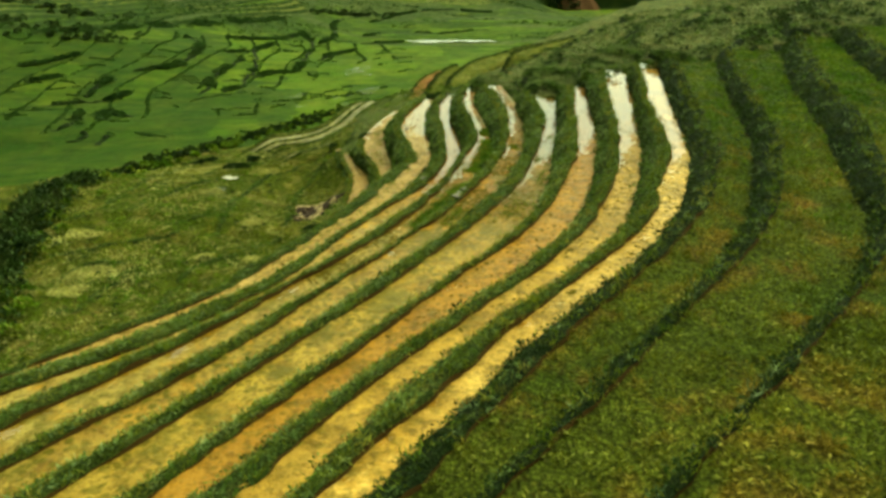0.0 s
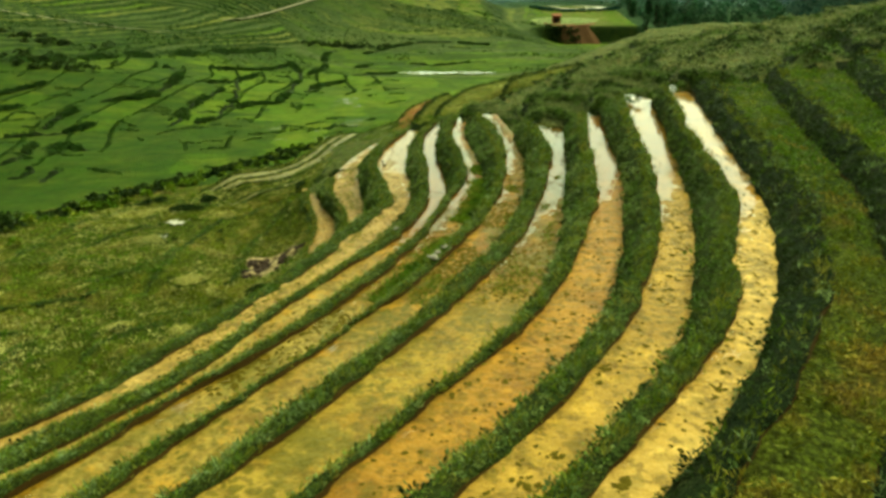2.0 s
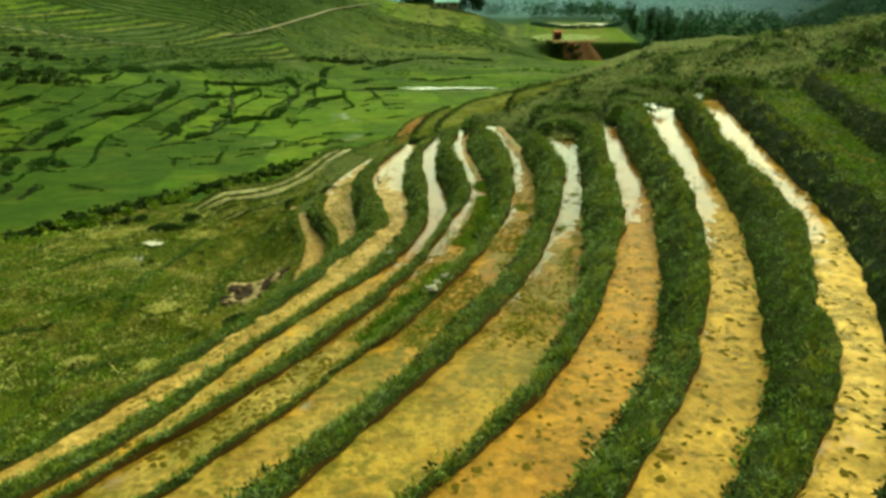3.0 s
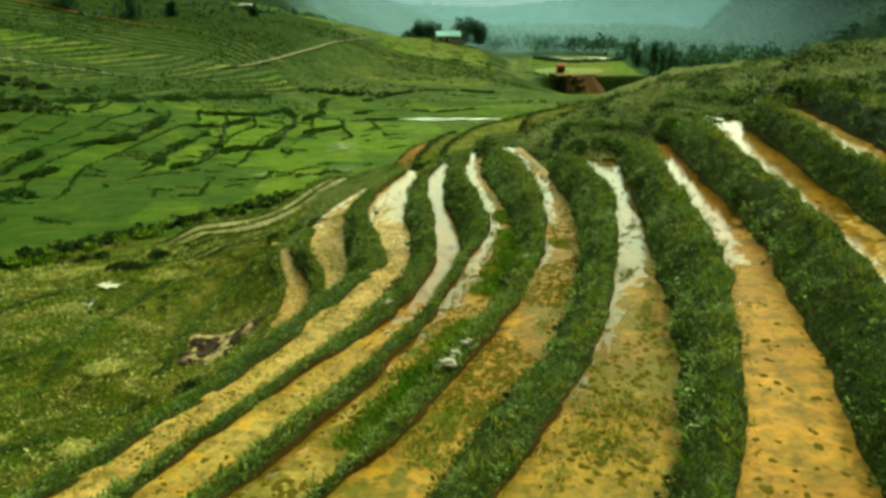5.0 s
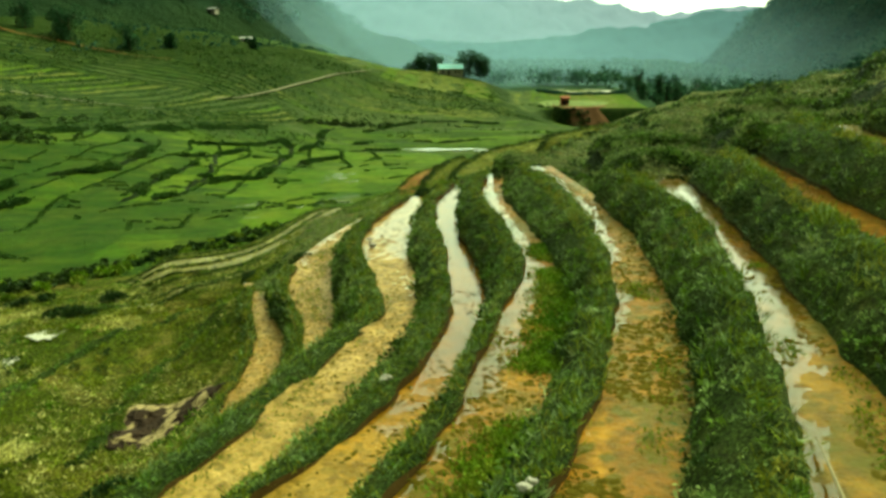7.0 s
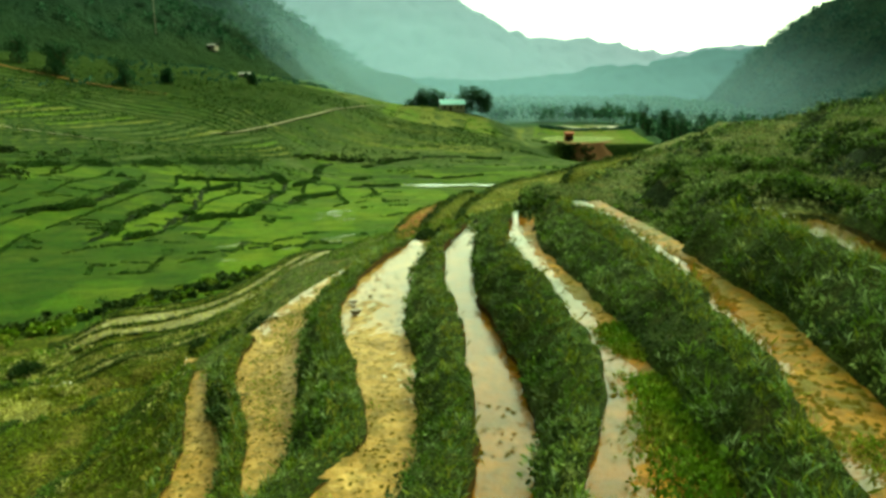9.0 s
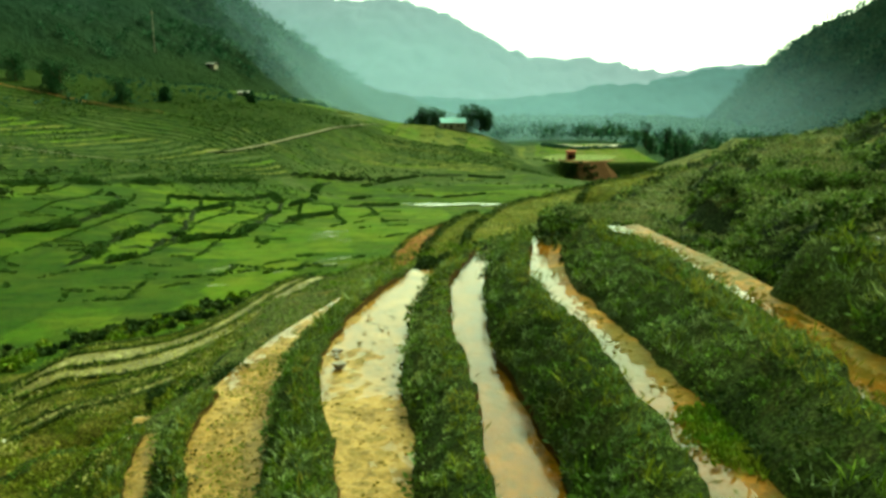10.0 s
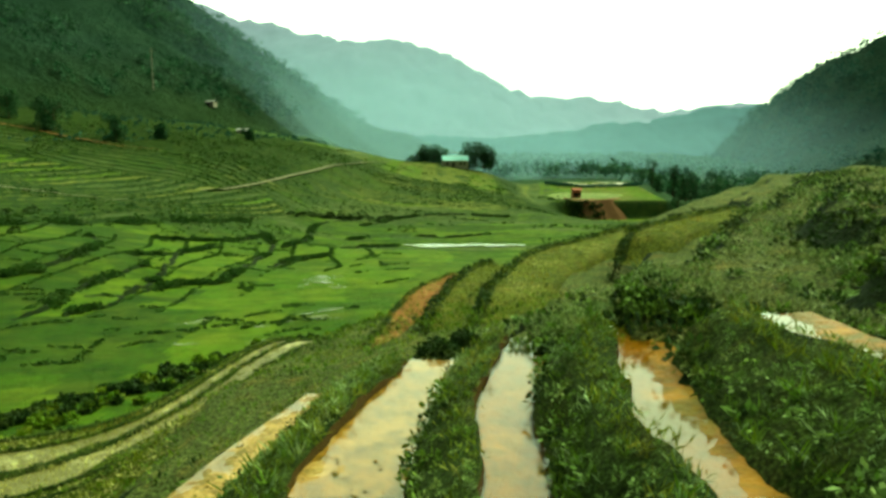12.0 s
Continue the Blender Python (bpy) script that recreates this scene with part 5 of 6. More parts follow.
# low bunds that part the meadow into old fields
MEADOW_BUNDS = [
    [(-31.3, 51.3), (-28.4, 53.1), (-25.0, 54.9), (-22.5, 56.1)],
    [(-29.3, 47.5), (-27.7, 50.0), (-24.9, 50.6)],
    [(-27.0, 42.5), (-25.3, 44.0), (-24.9, 46.9), (-24.1, 49.3)],
    [(-20.2, 43.2), (-19.9, 45.7), (-18.8, 49.3), (-17.0, 51.3), (-13.7, 54.5)],
    [(-32.5, 57.0), (-30.7, 61.6), (-30.1, 68.7), (-27.3, 74.6), (-22.3, 77.4)],
    [(-28.6, 59.8), (-26.0, 64.5), (-23.0, 68.1), (-20.9, 72.1)],
    [(-19.2, 54.9), (-19.3, 62.5), (-17.8, 69.2), (-15.1, 71.5), (-11.5, 74.6)],
    [(-23.9, 57.3), (-20.6, 59.8), (-19.5, 63.5)],
    [(-13.6, 56.5), (-13.9, 62.0), (-13.3, 66.5), (-11.7, 70.5)],
    [(-24.5, 70.0), (-20.0, 74.2), (-16.0, 75.6)],
]


def field_bund(pts, wide, high, mat, label, group):
    """A low bank along a plan line, tapering out at its ends. Returns its sheet."""
    n = 60
    P = smooth_line(pts, n)
    t = np.gradient(P, axis=0)
    t /= np.linalg.norm(t, axis=1, keepdims=True)
    side = np.stack([-t[:, 1], t[:, 0]], 1)
    P = P + side * (0.35 * wide * fbm(P[:, 0], P[:, 1], 0.9, 3))[:, None]
    taper = np.sin(np.pi * np.linspace(0.02, 0.98, n)) ** 0.4 * (0.1 + 0.9 * step(-0.3, 0.3, fbm(P[:, 0], P[:, 1], 0.35, 3, 1.0)))
    prof = [(-0.5, -0.3), (-0.28, 0.15 * high), (-0.11, high), (0.11, high), (0.28, 0.15 * high), (0.5, -0.3)]
    X = np.stack([P[:, 0] + side[:, 0] * o * wide for o, _ in prof], 1)
    Y = np.stack([P[:, 1] + side[:, 1] * o * wide for o, _ in prof], 1)
    Z = surface(P[:, 0], P[:, 1])[:, None] + np.array([h for _, h in prof]) * taper[:, None] * 0.9 + 0.05 * fbm(X, Y, 1.9, 3)
    tagged(new("field_bund", sheet("field_bund", X, Y, Z, mat)), label, "bund", group, "structure")
    return X, Y, Z


for pts in MEADOW_BUNDS:
    X, Y, Z = field_bund(pts, 0.8, 0.2, BANK, "low dark bund overgrown with weeds in the meadow", "bunds of the meadow")
    m = int(13 * np.linalg.norm(np.diff(smooth_line(pts, 60), axis=0), axis=1).sum())
    at = on_bank(X, Y, Z, m, 0.6, 4.4)
    base, d, size = bush_points(at, rng.uniform(0.04, 0.17, m), 9, 0.12)
    stuff(leaves("bund_weeds", base, d, size, BANK_GREEN, 0.5), "green weeds along a low meadow bund", "weeds")

# bare pale patches of dried mud and stubble
for px, py, sx, sy in ((-31.1, 54.9, 2.4, 1.0), (-27.1, 48.7, 2.0, 0.9), (-27.2, 45.7, 1.4, 1.0), (-26.2, 72.1, 2.2, 1.2), (-18.5, 70.4, 1.5, 1.1), (-19.2, 50.6, 0.9, 0.8), (-17.0, 72.7, 0.7, 0.5), (-16.8, 57.2, 1.1, 0.7), (-14.5, 50.5, 1.2, 0.7), (-22.2, 64.5, 1.3, 0.6)):
    m = int(520 * sx * sy)
    a, r = rng.uniform(0, 6.283, m), np.sqrt(rng.random(m))
    x, y = px + sx * r * np.cos(a), py + sy * r * np.sin(a)
    keep = fbm(x, y, 1.5, 3, px) + 0.9 * (1 - r) > 0.15
    x, y = x[keep], y[keep]
    base, d, size = tuft_points(np.stack([x, y, surface(x, y) + 0.06], 1), 5, 0.2, 0.25, rng.uniform(0.1, 0.2, len(x)))
    stuff(leaves("stubble_patch", base, d, size, STRAW, 0.4), "pale trampled stubble in the meadow", "straw")

# round bushes that grow on the banks of the lowest paddies
for k, (x, y, z, r) in enumerate(((-4.0, 64.5, 3.6, 0.95), (-3.85, 63.1, 3.4, 0.85), (-7.15, 64.1, 2.3, 0.7), (-7.6, 65.6, 2.2, 0.75), (-8.0, 71.8, 2.3, 0.7), (-9.4, 72.5, 1.4, 0.8), (-11.6, 74.6, 0.3, 0.7), (-1.2, 79.3, 4.6, 0.6), (-0.4, 80.2, 4.6, 0.5), (-10.4, 52.6, 0.7, 0.8))):
    at = np.array([[0, 0, 0.15], [0.4 * r, 0.3 * r, 0.0], [-0.4 * r, -0.2 * r, 0.05]])
    base, d, size = bush_points(at, np.array([r, 0.75 * r, 0.7 * r]), 620, 0.11)
    bush = tagged(new("bush", leaves("bush", base, d, size, DARK_LEAF, 0.6)), "dark rounded bush on the bank of a small paddy", "bush", "bushes of the lower banks")
    bush.location = (x, y, z)

# a trodden stretch of bare tan soil below the narrow terraces
x, y = slope_points(2600, -23, -16, 69, 74.5, lambda x, y: (np.abs(y - 70.9 - 0.75 * (x + 20.4)) < 1.1 + 0.6 * fbm(x, y, 0.5, 3, 4.0)) & (in_sweep(x, y)[0] < 0.2))
base, d, size = tuft_points(np.stack([x, y, surface(x, y) + 0.05], 1), 5, 0.15, 0.25, rng.uniform(0.1, 0.2, len(x)))
stuff(leaves("stubble_patch", base, d, size, DRY_GRASS, 0.4), "trodden tan stubble in the meadow", "straw")
for bx, by, r in ((-21.9, 72.4, 0.9), (-22.6, 72.0, 0.7), (-21.3, 76.2, 0.8), (-25.5, 77.5, 1.0), (-27.5, 76.5, 1.1)):
    xs, ys = bx + 0.7 * r * rng.normal(size=7), by + 0.4 * r * rng.normal(size=7)
    scrub("thicket", xs, ys, r * rng.uniform(0.3, 0.6, 7), 130, 0.16, DARK_LEAF, "dark scrubby thicket at the meadow's edge", 0.4, 0.6)

# pale dry stalks that fleck the meadow
x, y = slope_points(11000, -36, -6, 24, 84, lambda x, y: (hill(x, y)[1] < 0.1) & (in_sweep(x, y)[0] < 0.2) & (surface(x, y) < 1.2) & off_wallow(x, y) & (fbm(x, y, 0.2, 3, 9.0) + 0.5 * fbm(x, y, 0.9, 2, 4.0) > 0.0))
base, d, size = tuft_points(np.stack([x, y, surface(x, y) + 0.02], 1), 7, 0.35, 0.26, rng.uniform(0.1, 0.24, len(x)))
stuff(leaves("dry_stalks", base, d, size, STRAW, 0.25), "pale dry stalks flecking the meadow", "straw")
x, y = slope_points(420, -36, -6, 24, 84, lambda x, y: (hill(x, y)[1] < 0.1) & (in_sweep(x, y)[0] < 0.2) & (surface(x, y) < 1.2) & off_wallow(x, y) & (fbm(x, y, 0.16, 3, 12.0) > 0.15))
scrub("meadow_scrub", x, y, rng.uniform(0.15, 0.55, len(x)), 60, 0.12, DARK_LEAF, "low dark scrub scattered in the meadow")

x, y = slope_points(9000, -24, 4, 62, 112, lambda x, y: (hill(x, y)[1] < 0.05) & (surface(x, y) > -3.5) & (hill(x, y)[0] > valley(x, y)))
z = surface(x, y)
m, low = in_sweep(x, y)
x, y, z = x[m < 0.3], y[m < 0.3], z[m < 0.3]
base, d, size = tuft_points(np.stack([x, y, z - 0.1], 1), 6, 0.6, 0.35, rng.uniform(0.1, 0.26, len(x)))
deep = np.repeat(fbm(x, y, 0.5, 3, 2.0) + 0.4 * rng.normal(size=len(x)) > 0.6, 6)
stuff(leaves("foot_grass", base[deep], d[deep], size[deep], DARK_LEAF, 0.3), "dark green growth at the foot of the hill", "grass")
stuff(leaves("foot_grass", base[~deep], d[~deep], size[~deep], BUND_GRASS, 0.2), "bright green grass at the foot of the hill", "grass")
x, y = slope_points(3200, -36, -4, 22, 84, lambda x, y: (hill(x, y)[1] < 0.1) & (in_sweep(x, y)[0] < 0.2) & (surface(x, y) < 1.2) & off_wallow(x, y))
half = fbm(x, y, 0.18, 3, 5.0) > 0.0
for pick, mat in ((half, OLIVE_GRASS), (~half, BUND_GRASS)):
    scrub("meadow_tussocks", x[pick], y[pick], rng.uniform(0.12, 0.42, int(pick.sum())), 22, 0.2, mat, "rough tussocks of grass in the meadow", 0.0, 0.3)

# ---- mountains round the valley ----


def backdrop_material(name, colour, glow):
    """Far ranges as a softly glowing backdrop, the valley's mist put into their colour and glow."""
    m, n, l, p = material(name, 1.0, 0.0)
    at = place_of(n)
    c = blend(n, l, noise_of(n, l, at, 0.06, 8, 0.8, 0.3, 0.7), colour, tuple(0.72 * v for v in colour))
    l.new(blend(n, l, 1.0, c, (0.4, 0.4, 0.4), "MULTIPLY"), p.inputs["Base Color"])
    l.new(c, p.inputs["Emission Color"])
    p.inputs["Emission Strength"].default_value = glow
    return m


FAR_RANGE = backdrop_material("hazed_far_range", (0.265, 0.312, 0.385), 0.80)
MID_RANGE = backdrop_material("hazed_mid_range", (0.085, 0.170, 0.185), 0.60)


def mountain(name, foot, crest, back, mat, label, category, rough, nu=160, nv=60, scale=0.02):
    """A mountainside lofted from its foot over its crest and down behind, with gullies and knolls."""
    u = np.linspace(0, 1, nu)

    def line(pts):
        pts = np.array(pts, float)
        s = np.linspace(0, 1, len(pts))
        return np.stack([np.interp(u, s, pts[:, i]) for i in range(3)], 1)

    A, B, C = line(foot), line(crest), line(back)
    rows = []
    for v in np.linspace(0, 1, nv):
        if v < 0.75:
            t = v / 0.75
            q = A + (B - A) * t
            q[:, 2] = A[:, 2] + (B[:, 2] - A[:, 2]) * (0.75 * t + 0.25 * t * t)
        else:
            q = B + (C - B) * (v - 0.75) / 0.25
        rows.append(q)
    Q = np.stack(rows)
    mask = np.minimum(1, np.linspace(0, 1, nv) * 5)[:, None]
    n1 = fbm(Q[..., 0], Q[..., 1] + Q[..., 2], scale, 5, 2.0)
    n2 = fbm(Q[..., 0] + Q[..., 2], Q[..., 1], scale * 5, 3, 1.0)
    n3 = fbm(Q[..., 0] - Q[..., 1], Q[..., 2], scale * 22, 3, 4.0)
    Z = Q[..., 2] + mask * rough * (n1 + 0.35 * n2 + 0.2 * n3)
    return tagged(new(name, sheet(name, Q[..., 0] + mask * rough * 0.5 * n2, Q[..., 1], Z, mat)), label, category, "", "structure")


west = mountain("mountain_west", [(-900, 60, -5), (-420, 180, -4), (-215, 300, 8), (-135, 430, 10), (-90, 500, 3), (-55, 620, -8), (-25, 760, -14), (30, 900, -18)],
         [(-1300, 300, 420), (-700, 420, 330), (-420, 500, 240), (-260, 560, 150), (-176, 610, 100), (-150, 660, 72), (-100, 755, 32), (-15, 880, -6)],
         [(-1500, 900, 100), (-900, 900, 60), (-600, 900, 40), (-400, 950, 20), (-300, 950, 0), (-200, 950, -20), (-120, 980, -20), (0, 1000, -25)],
         PASTURE_SIDE, "steep forested mountainside above the valley", "mountain", 5.0)
east = mountain("mountain_east", [(700, 150, -45), (330, 250, -45), (190, 420, -45), (185, 560, -45), (200, 700, -45), (260, 860, -45), (330, 1020, -45)],
         [(900, 300, 300), (560, 420, 190), (400, 520, 118), (318, 610, 78), (306, 680, 62), (335, 830, 42), (400, 1050, 25)],
         [(1200, 600, 50), (900, 800, 30), (700, 900, 10), (560, 950, 0), (520, 980, -10), (500, 1080, -20), (480, 1150, -25)],
         FOREST_SIDE, "dark forested mountainside closing the valley", "mountain", 5.0)
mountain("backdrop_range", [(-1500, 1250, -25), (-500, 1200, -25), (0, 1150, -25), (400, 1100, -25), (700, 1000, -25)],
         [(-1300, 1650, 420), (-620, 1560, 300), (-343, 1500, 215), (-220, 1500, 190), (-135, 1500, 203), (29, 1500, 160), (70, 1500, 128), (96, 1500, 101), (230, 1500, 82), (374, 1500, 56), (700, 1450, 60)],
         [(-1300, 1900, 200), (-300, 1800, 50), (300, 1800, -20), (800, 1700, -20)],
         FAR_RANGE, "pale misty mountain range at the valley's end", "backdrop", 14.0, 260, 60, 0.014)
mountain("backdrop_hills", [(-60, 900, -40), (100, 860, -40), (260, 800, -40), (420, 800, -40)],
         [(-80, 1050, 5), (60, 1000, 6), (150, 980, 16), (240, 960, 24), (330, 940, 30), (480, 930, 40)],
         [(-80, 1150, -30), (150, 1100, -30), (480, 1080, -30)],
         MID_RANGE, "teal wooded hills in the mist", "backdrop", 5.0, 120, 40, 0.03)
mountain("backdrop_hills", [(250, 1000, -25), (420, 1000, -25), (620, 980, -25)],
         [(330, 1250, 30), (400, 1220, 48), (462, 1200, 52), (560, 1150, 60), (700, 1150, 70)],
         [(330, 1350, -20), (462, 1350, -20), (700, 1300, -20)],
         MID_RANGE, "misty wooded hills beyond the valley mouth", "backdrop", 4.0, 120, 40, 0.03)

# ---- trees and houses across the valley ----


def tree(x, y, z, height, spread, label, dense=1400, leaf=0.55, group=""):
    thing = tagged(new("tree"), label, "tree", group)
    thing.location = (x, y, z)
    bm = bmesh.new()
    bmesh.ops.create_cone(bm, segments=8, radius1=height * 0.035, radius2=height * 0.012, depth=height * 0.75, matrix=pose(0, 0, height * 0.34))
    for k in range(6):
        a = k * 1.05 + x
        h = height * (0.35 + 0.06 * k)
        m = look((0, 0, h), (math.cos(a) * spread, math.sin(a) * spread, h + height * 0.22))
        bmesh.ops.create_cone(bm, segments=5, radius1=height * 0.006, radius2=height * 0.014, depth=spread * 0.8, matrix=m @ pose(0, 0, -spread * 0.4))
    part("trunk", bm, BARK, thing)
    n = 11
    c = np.stack([rng.normal(size=n) * spread * 0.40, rng.normal(size=n) * spread * 0.40, height * np.linspace(0.12, 0.88, n)], 1)
    base, d, size = bush_points(c, spread * rng.uniform(0.35, 0.6, n), dense // n, leaf, 1.0, False)
    crown = new("crown", leaves("crown", base, d, size, TREE_LEAF, 0.7))
    crown.parent = thing
    return thing


def ground_at(x, y):
    return float(surface(np.array([x]), np.array([y]))[0])


def house(x, y, z, sx, sy, wall_h, roof_h, turn, roof_mat, wall_mat, label):
    thing = tagged(new("house"), label, "house")
    thing.matrix_world = pose(x, y, z, 0, 0, turn)
    t = 0.25
    for name, bx, by, w, dpt in (("wall", 0, -sy / 2, sx, t), ("wall", 0, sy / 2, sx, t), ("wall", -sx / 2, 0, t, sy - t), ("wall", sx / 2, 0, t, sy - t)):
        bm = bmesh.new()
        box(bm, bx, by, -1.0, w, dpt, wall_h + 1.0)
        part(name, bm, wall_mat, thing)
    for s in (-1, 1):
        bm = bmesh.new()
        run = math.hypot(sy / 2 + 0.7, roof_h)
        tilt = math.degrees(math.atan2(roof_h, sy / 2 + 0.7))
        bmesh.ops.create_cube(bm, size=1, matrix=pose(0, s * (sy / 2 + 0.7) / 2, wall_h + roof_h / 2, -s * tilt, 0, 0) @ Matrix.Diagonal((sx + 1.2, run, 0.12, 1)))
        part("roof", bm, roof_mat, thing)
    bm = bmesh.new()
    box(bm, -sx * 0.1, -sy / 2 - 0.14, 0, 1.2, 0.08, 2.1)
    part("door", bm, DARK, thing)
    for wx in (-0.35, 0.2, 0.36):
        bm = bmesh.new()
        box(bm, sx * wx, -sy / 2 - 0.14, 1.0, 1.1, 0.08, 1.1)
        part("window", bm, DARK, thing)
    return thing


hz = -5.3
house(2.6, 421, hz, 12, 7, 3.0, 2.4, 8, TURQUOISE, PLASTER, "farmhouse with a turquoise sheet roof and weathered walls")
house(-105, 430, ground_at(-105, 430), 6, 4, 1.8, 1.0, 4, WHITE, PLASTER, "low farm hut with a pale roof on the slope")
house(-137, 480, 27, 5, 3.5, 1.8, 1.0, -20, WHITE, PLASTER, "small hut with a pale roof on the mountainside")
for k, (x, y, h, s) in enumerate(((-13, 428, 11, 5), (-8, 430, 11, 4.6), (-4, 434, 9, 4), (9, 430, 11, 4.8), (13, 427, 13, 5.2), (17, 426, 12, 5), (20, 428, 9, 4.2), (-17, 429, 8, 4))):
    tree(x, y, hz - 1, h, s, "dark leafy tree beside the farmhouse", 2600, 0.6, "trees round the farmhouse")

# ---- forest on the mountainsides ----


def forest(name, source, count, radius, leaf, per, mat, label, test):
    """Crowns of a far wood, scattered over a mountainside."""
    me = source.data
    co = np.empty(len(me.vertices) * 3, np.float32)
    me.vertices.foreach_get("co", co)
    co = co.reshape(-1, 3)
    co = co[test(co[:, 0], co[:, 1], co[:, 2])]
    at = co[rng.integers(0, len(co), count)] + rng.normal(size=(count, 3)) * np.array([3, 3, 0.4])
    r = radius * rng.uniform(0.5, 1.3, count)
    at[:, 2] += r * 0.15
    base, d, size = bush_points(at, r, per, leaf, 1.25)
    return stuff(leaves(name, base, d, size, mat, 0.75), label, "forest")


forest("forest", west, 1300, 3.0, 1.5, 30, WEST_FOREST, "dark mixed forest on the western mountainside", lambda x, y, z: (z > 20) & (x > -520) & (y < 900) & (fbm(x, y + z, 0.02, 3, 3.0) > 0.05 - (z > 90) * 0.5))
forest("forest", east, 3400, 3.6, 1.5, 24, FOREST, "dark forest with spiky crowns on the eastern mountain", lambda x, y, z: (x < 620) & (y < 1040))

n = 900
x, y = rng.uniform(10, 210, n), 450 + 330 * rng.random(n)
keep = x > np.interp(y, [450, 520, 780], [95, 20, -10])
x, y = x[keep], y[keep]
at = np.stack([x, y, surface(x, y) + 4], 1)
base, dd, size = bush_points(at, rng.uniform(3, 6, len(x)), 34, 2.2, 1.3)
stuff(leaves("valley_wood", base, dd, size, WEST_FOREST, 0.75), "woods filling the valley beyond the farmhouse", "forest")

# bushes and small trees dotted over the slopes at the mountain's foot
n = 800
x, y = rng.uniform(-230, -35, n), rng.uniform(300, 500, n)
keep = (fbm(x, y, 0.03, 3, 2.0) > 0.0) & (np.hypot(x + 105, y - 430) > 9) & (np.hypot(x + 137, y - 480) > 9)
x, y = x[keep], y[keep]
z = surface(x, y)
rows = np.array([v.co for v in west.data.vertices])
near = np.array([rows[np.argmin((rows[:, 0] - a) ** 2 + (rows[:, 1] - b) ** 2)][2] for a, b in zip(x, y)])
keep = near < z + 1.0
x, y, z = x[keep], y[keep], z[keep]
r = rng.uniform(0.5, 1.9, len(x))
base, dd, size = bush_points(np.stack([x, y, z + r * 0.3], 1), r, 16, 0.9, 1.0)
stuff(leaves("hillside_scrub", base, dd, size, FOREST, 0.7), "dark bushes dotted over the mountain's foot", "shrubs")

# ---- mist in the valley, put into tinted see-through sheets ----


def mist(name, y, x0, x1, z0, z1, dense, seed):
    """A thin bank of mist across the valley: haze put into a blue-tinted sheet, uneven and soft at its edges."""
    m = bpy.data.materials.new(name)
    m.use_nodes = True
    n, l = m.node_tree.nodes, m.node_tree.links
    n.clear()
    c = n.new("ShaderNodeTexCoord")
    cloud = noise_of(n, l, c.outputs["Object"], 0.006 + 0.001 * seed, 4, 0.5, 0.25, 0.75)
    s = n.new("ShaderNodeSeparateXYZ")
    l.new(c.outputs["Generated"], s.inputs[0])
    top = n.new("ShaderNodeMapRange")
    top.interpolation_type = "SMOOTHSTEP"
    top.inputs["From Min"].default_value, top.inputs["From Max"].default_value = 1.0, 0.45
    l.new(s.outputs["Z"], top.inputs["Value"])
    side = n.new("ShaderNodeMapRange")
    side.interpolation_type = "SMOOTHSTEP"
    side.inputs["From Min"].default_value, side.inputs["From Max"].default_value = 0.0, 0.16
    l.new(s.outputs["X"], side.inputs["Value"])
    right = n.new("ShaderNodeMapRange")
    right.interpolation_type = "SMOOTHSTEP"
    right.inputs["From Min"].default_value, right.inputs["From Max"].default_value = 0.60, 0.24
    l.new(s.outputs["X"], right.inputs["Value"])
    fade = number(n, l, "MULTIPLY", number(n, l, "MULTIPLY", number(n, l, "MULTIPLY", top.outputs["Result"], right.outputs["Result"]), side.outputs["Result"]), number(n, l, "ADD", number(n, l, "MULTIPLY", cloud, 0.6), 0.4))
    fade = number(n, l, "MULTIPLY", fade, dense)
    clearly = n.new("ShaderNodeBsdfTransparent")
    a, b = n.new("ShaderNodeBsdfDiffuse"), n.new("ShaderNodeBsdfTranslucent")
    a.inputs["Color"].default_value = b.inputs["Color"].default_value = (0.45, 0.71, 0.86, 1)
    half = n.new("ShaderNodeMixShader")
    l.new(a.outputs[0], half.inputs[1])
    l.new(b.outputs[0], half.inputs[2])
    whole = n.new("ShaderNodeMixShader")
    l.new(fade, whole.inputs["Fac"])
    l.new(clearly.outputs[0], whole.inputs[1])
    l.new(half.outputs[0], whole.inputs[2])
    out = n.new("ShaderNodeOutputMaterial")
    l.new(whole.outputs[0], out.inputs["Surface"])
    u, v = np.meshgrid(np.linspace(0, 1, 40), np.linspace(0, 1, 12))
    X, Z = x0 + (x1 - x0) * u, z0 + (z1 - z0) * v
    Y = y + 25 * np.sin(3.1 * u + seed) + 12 * np.sin(4 * v + seed)
    ob = tagged(new(name, sheet(name, X, Y, Z, m)), "tinted see-through sheet that stands for mist between the mountains", "mist", "", "structure")
    ob.visible_shadow = False
    return ob


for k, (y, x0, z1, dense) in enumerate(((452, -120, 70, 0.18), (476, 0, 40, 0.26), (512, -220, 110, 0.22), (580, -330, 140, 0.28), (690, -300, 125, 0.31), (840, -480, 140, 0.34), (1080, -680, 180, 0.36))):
    mist("backdrop_mist_sheet", y, x0, 520 + 40 * k, -45, z1, dense, k)


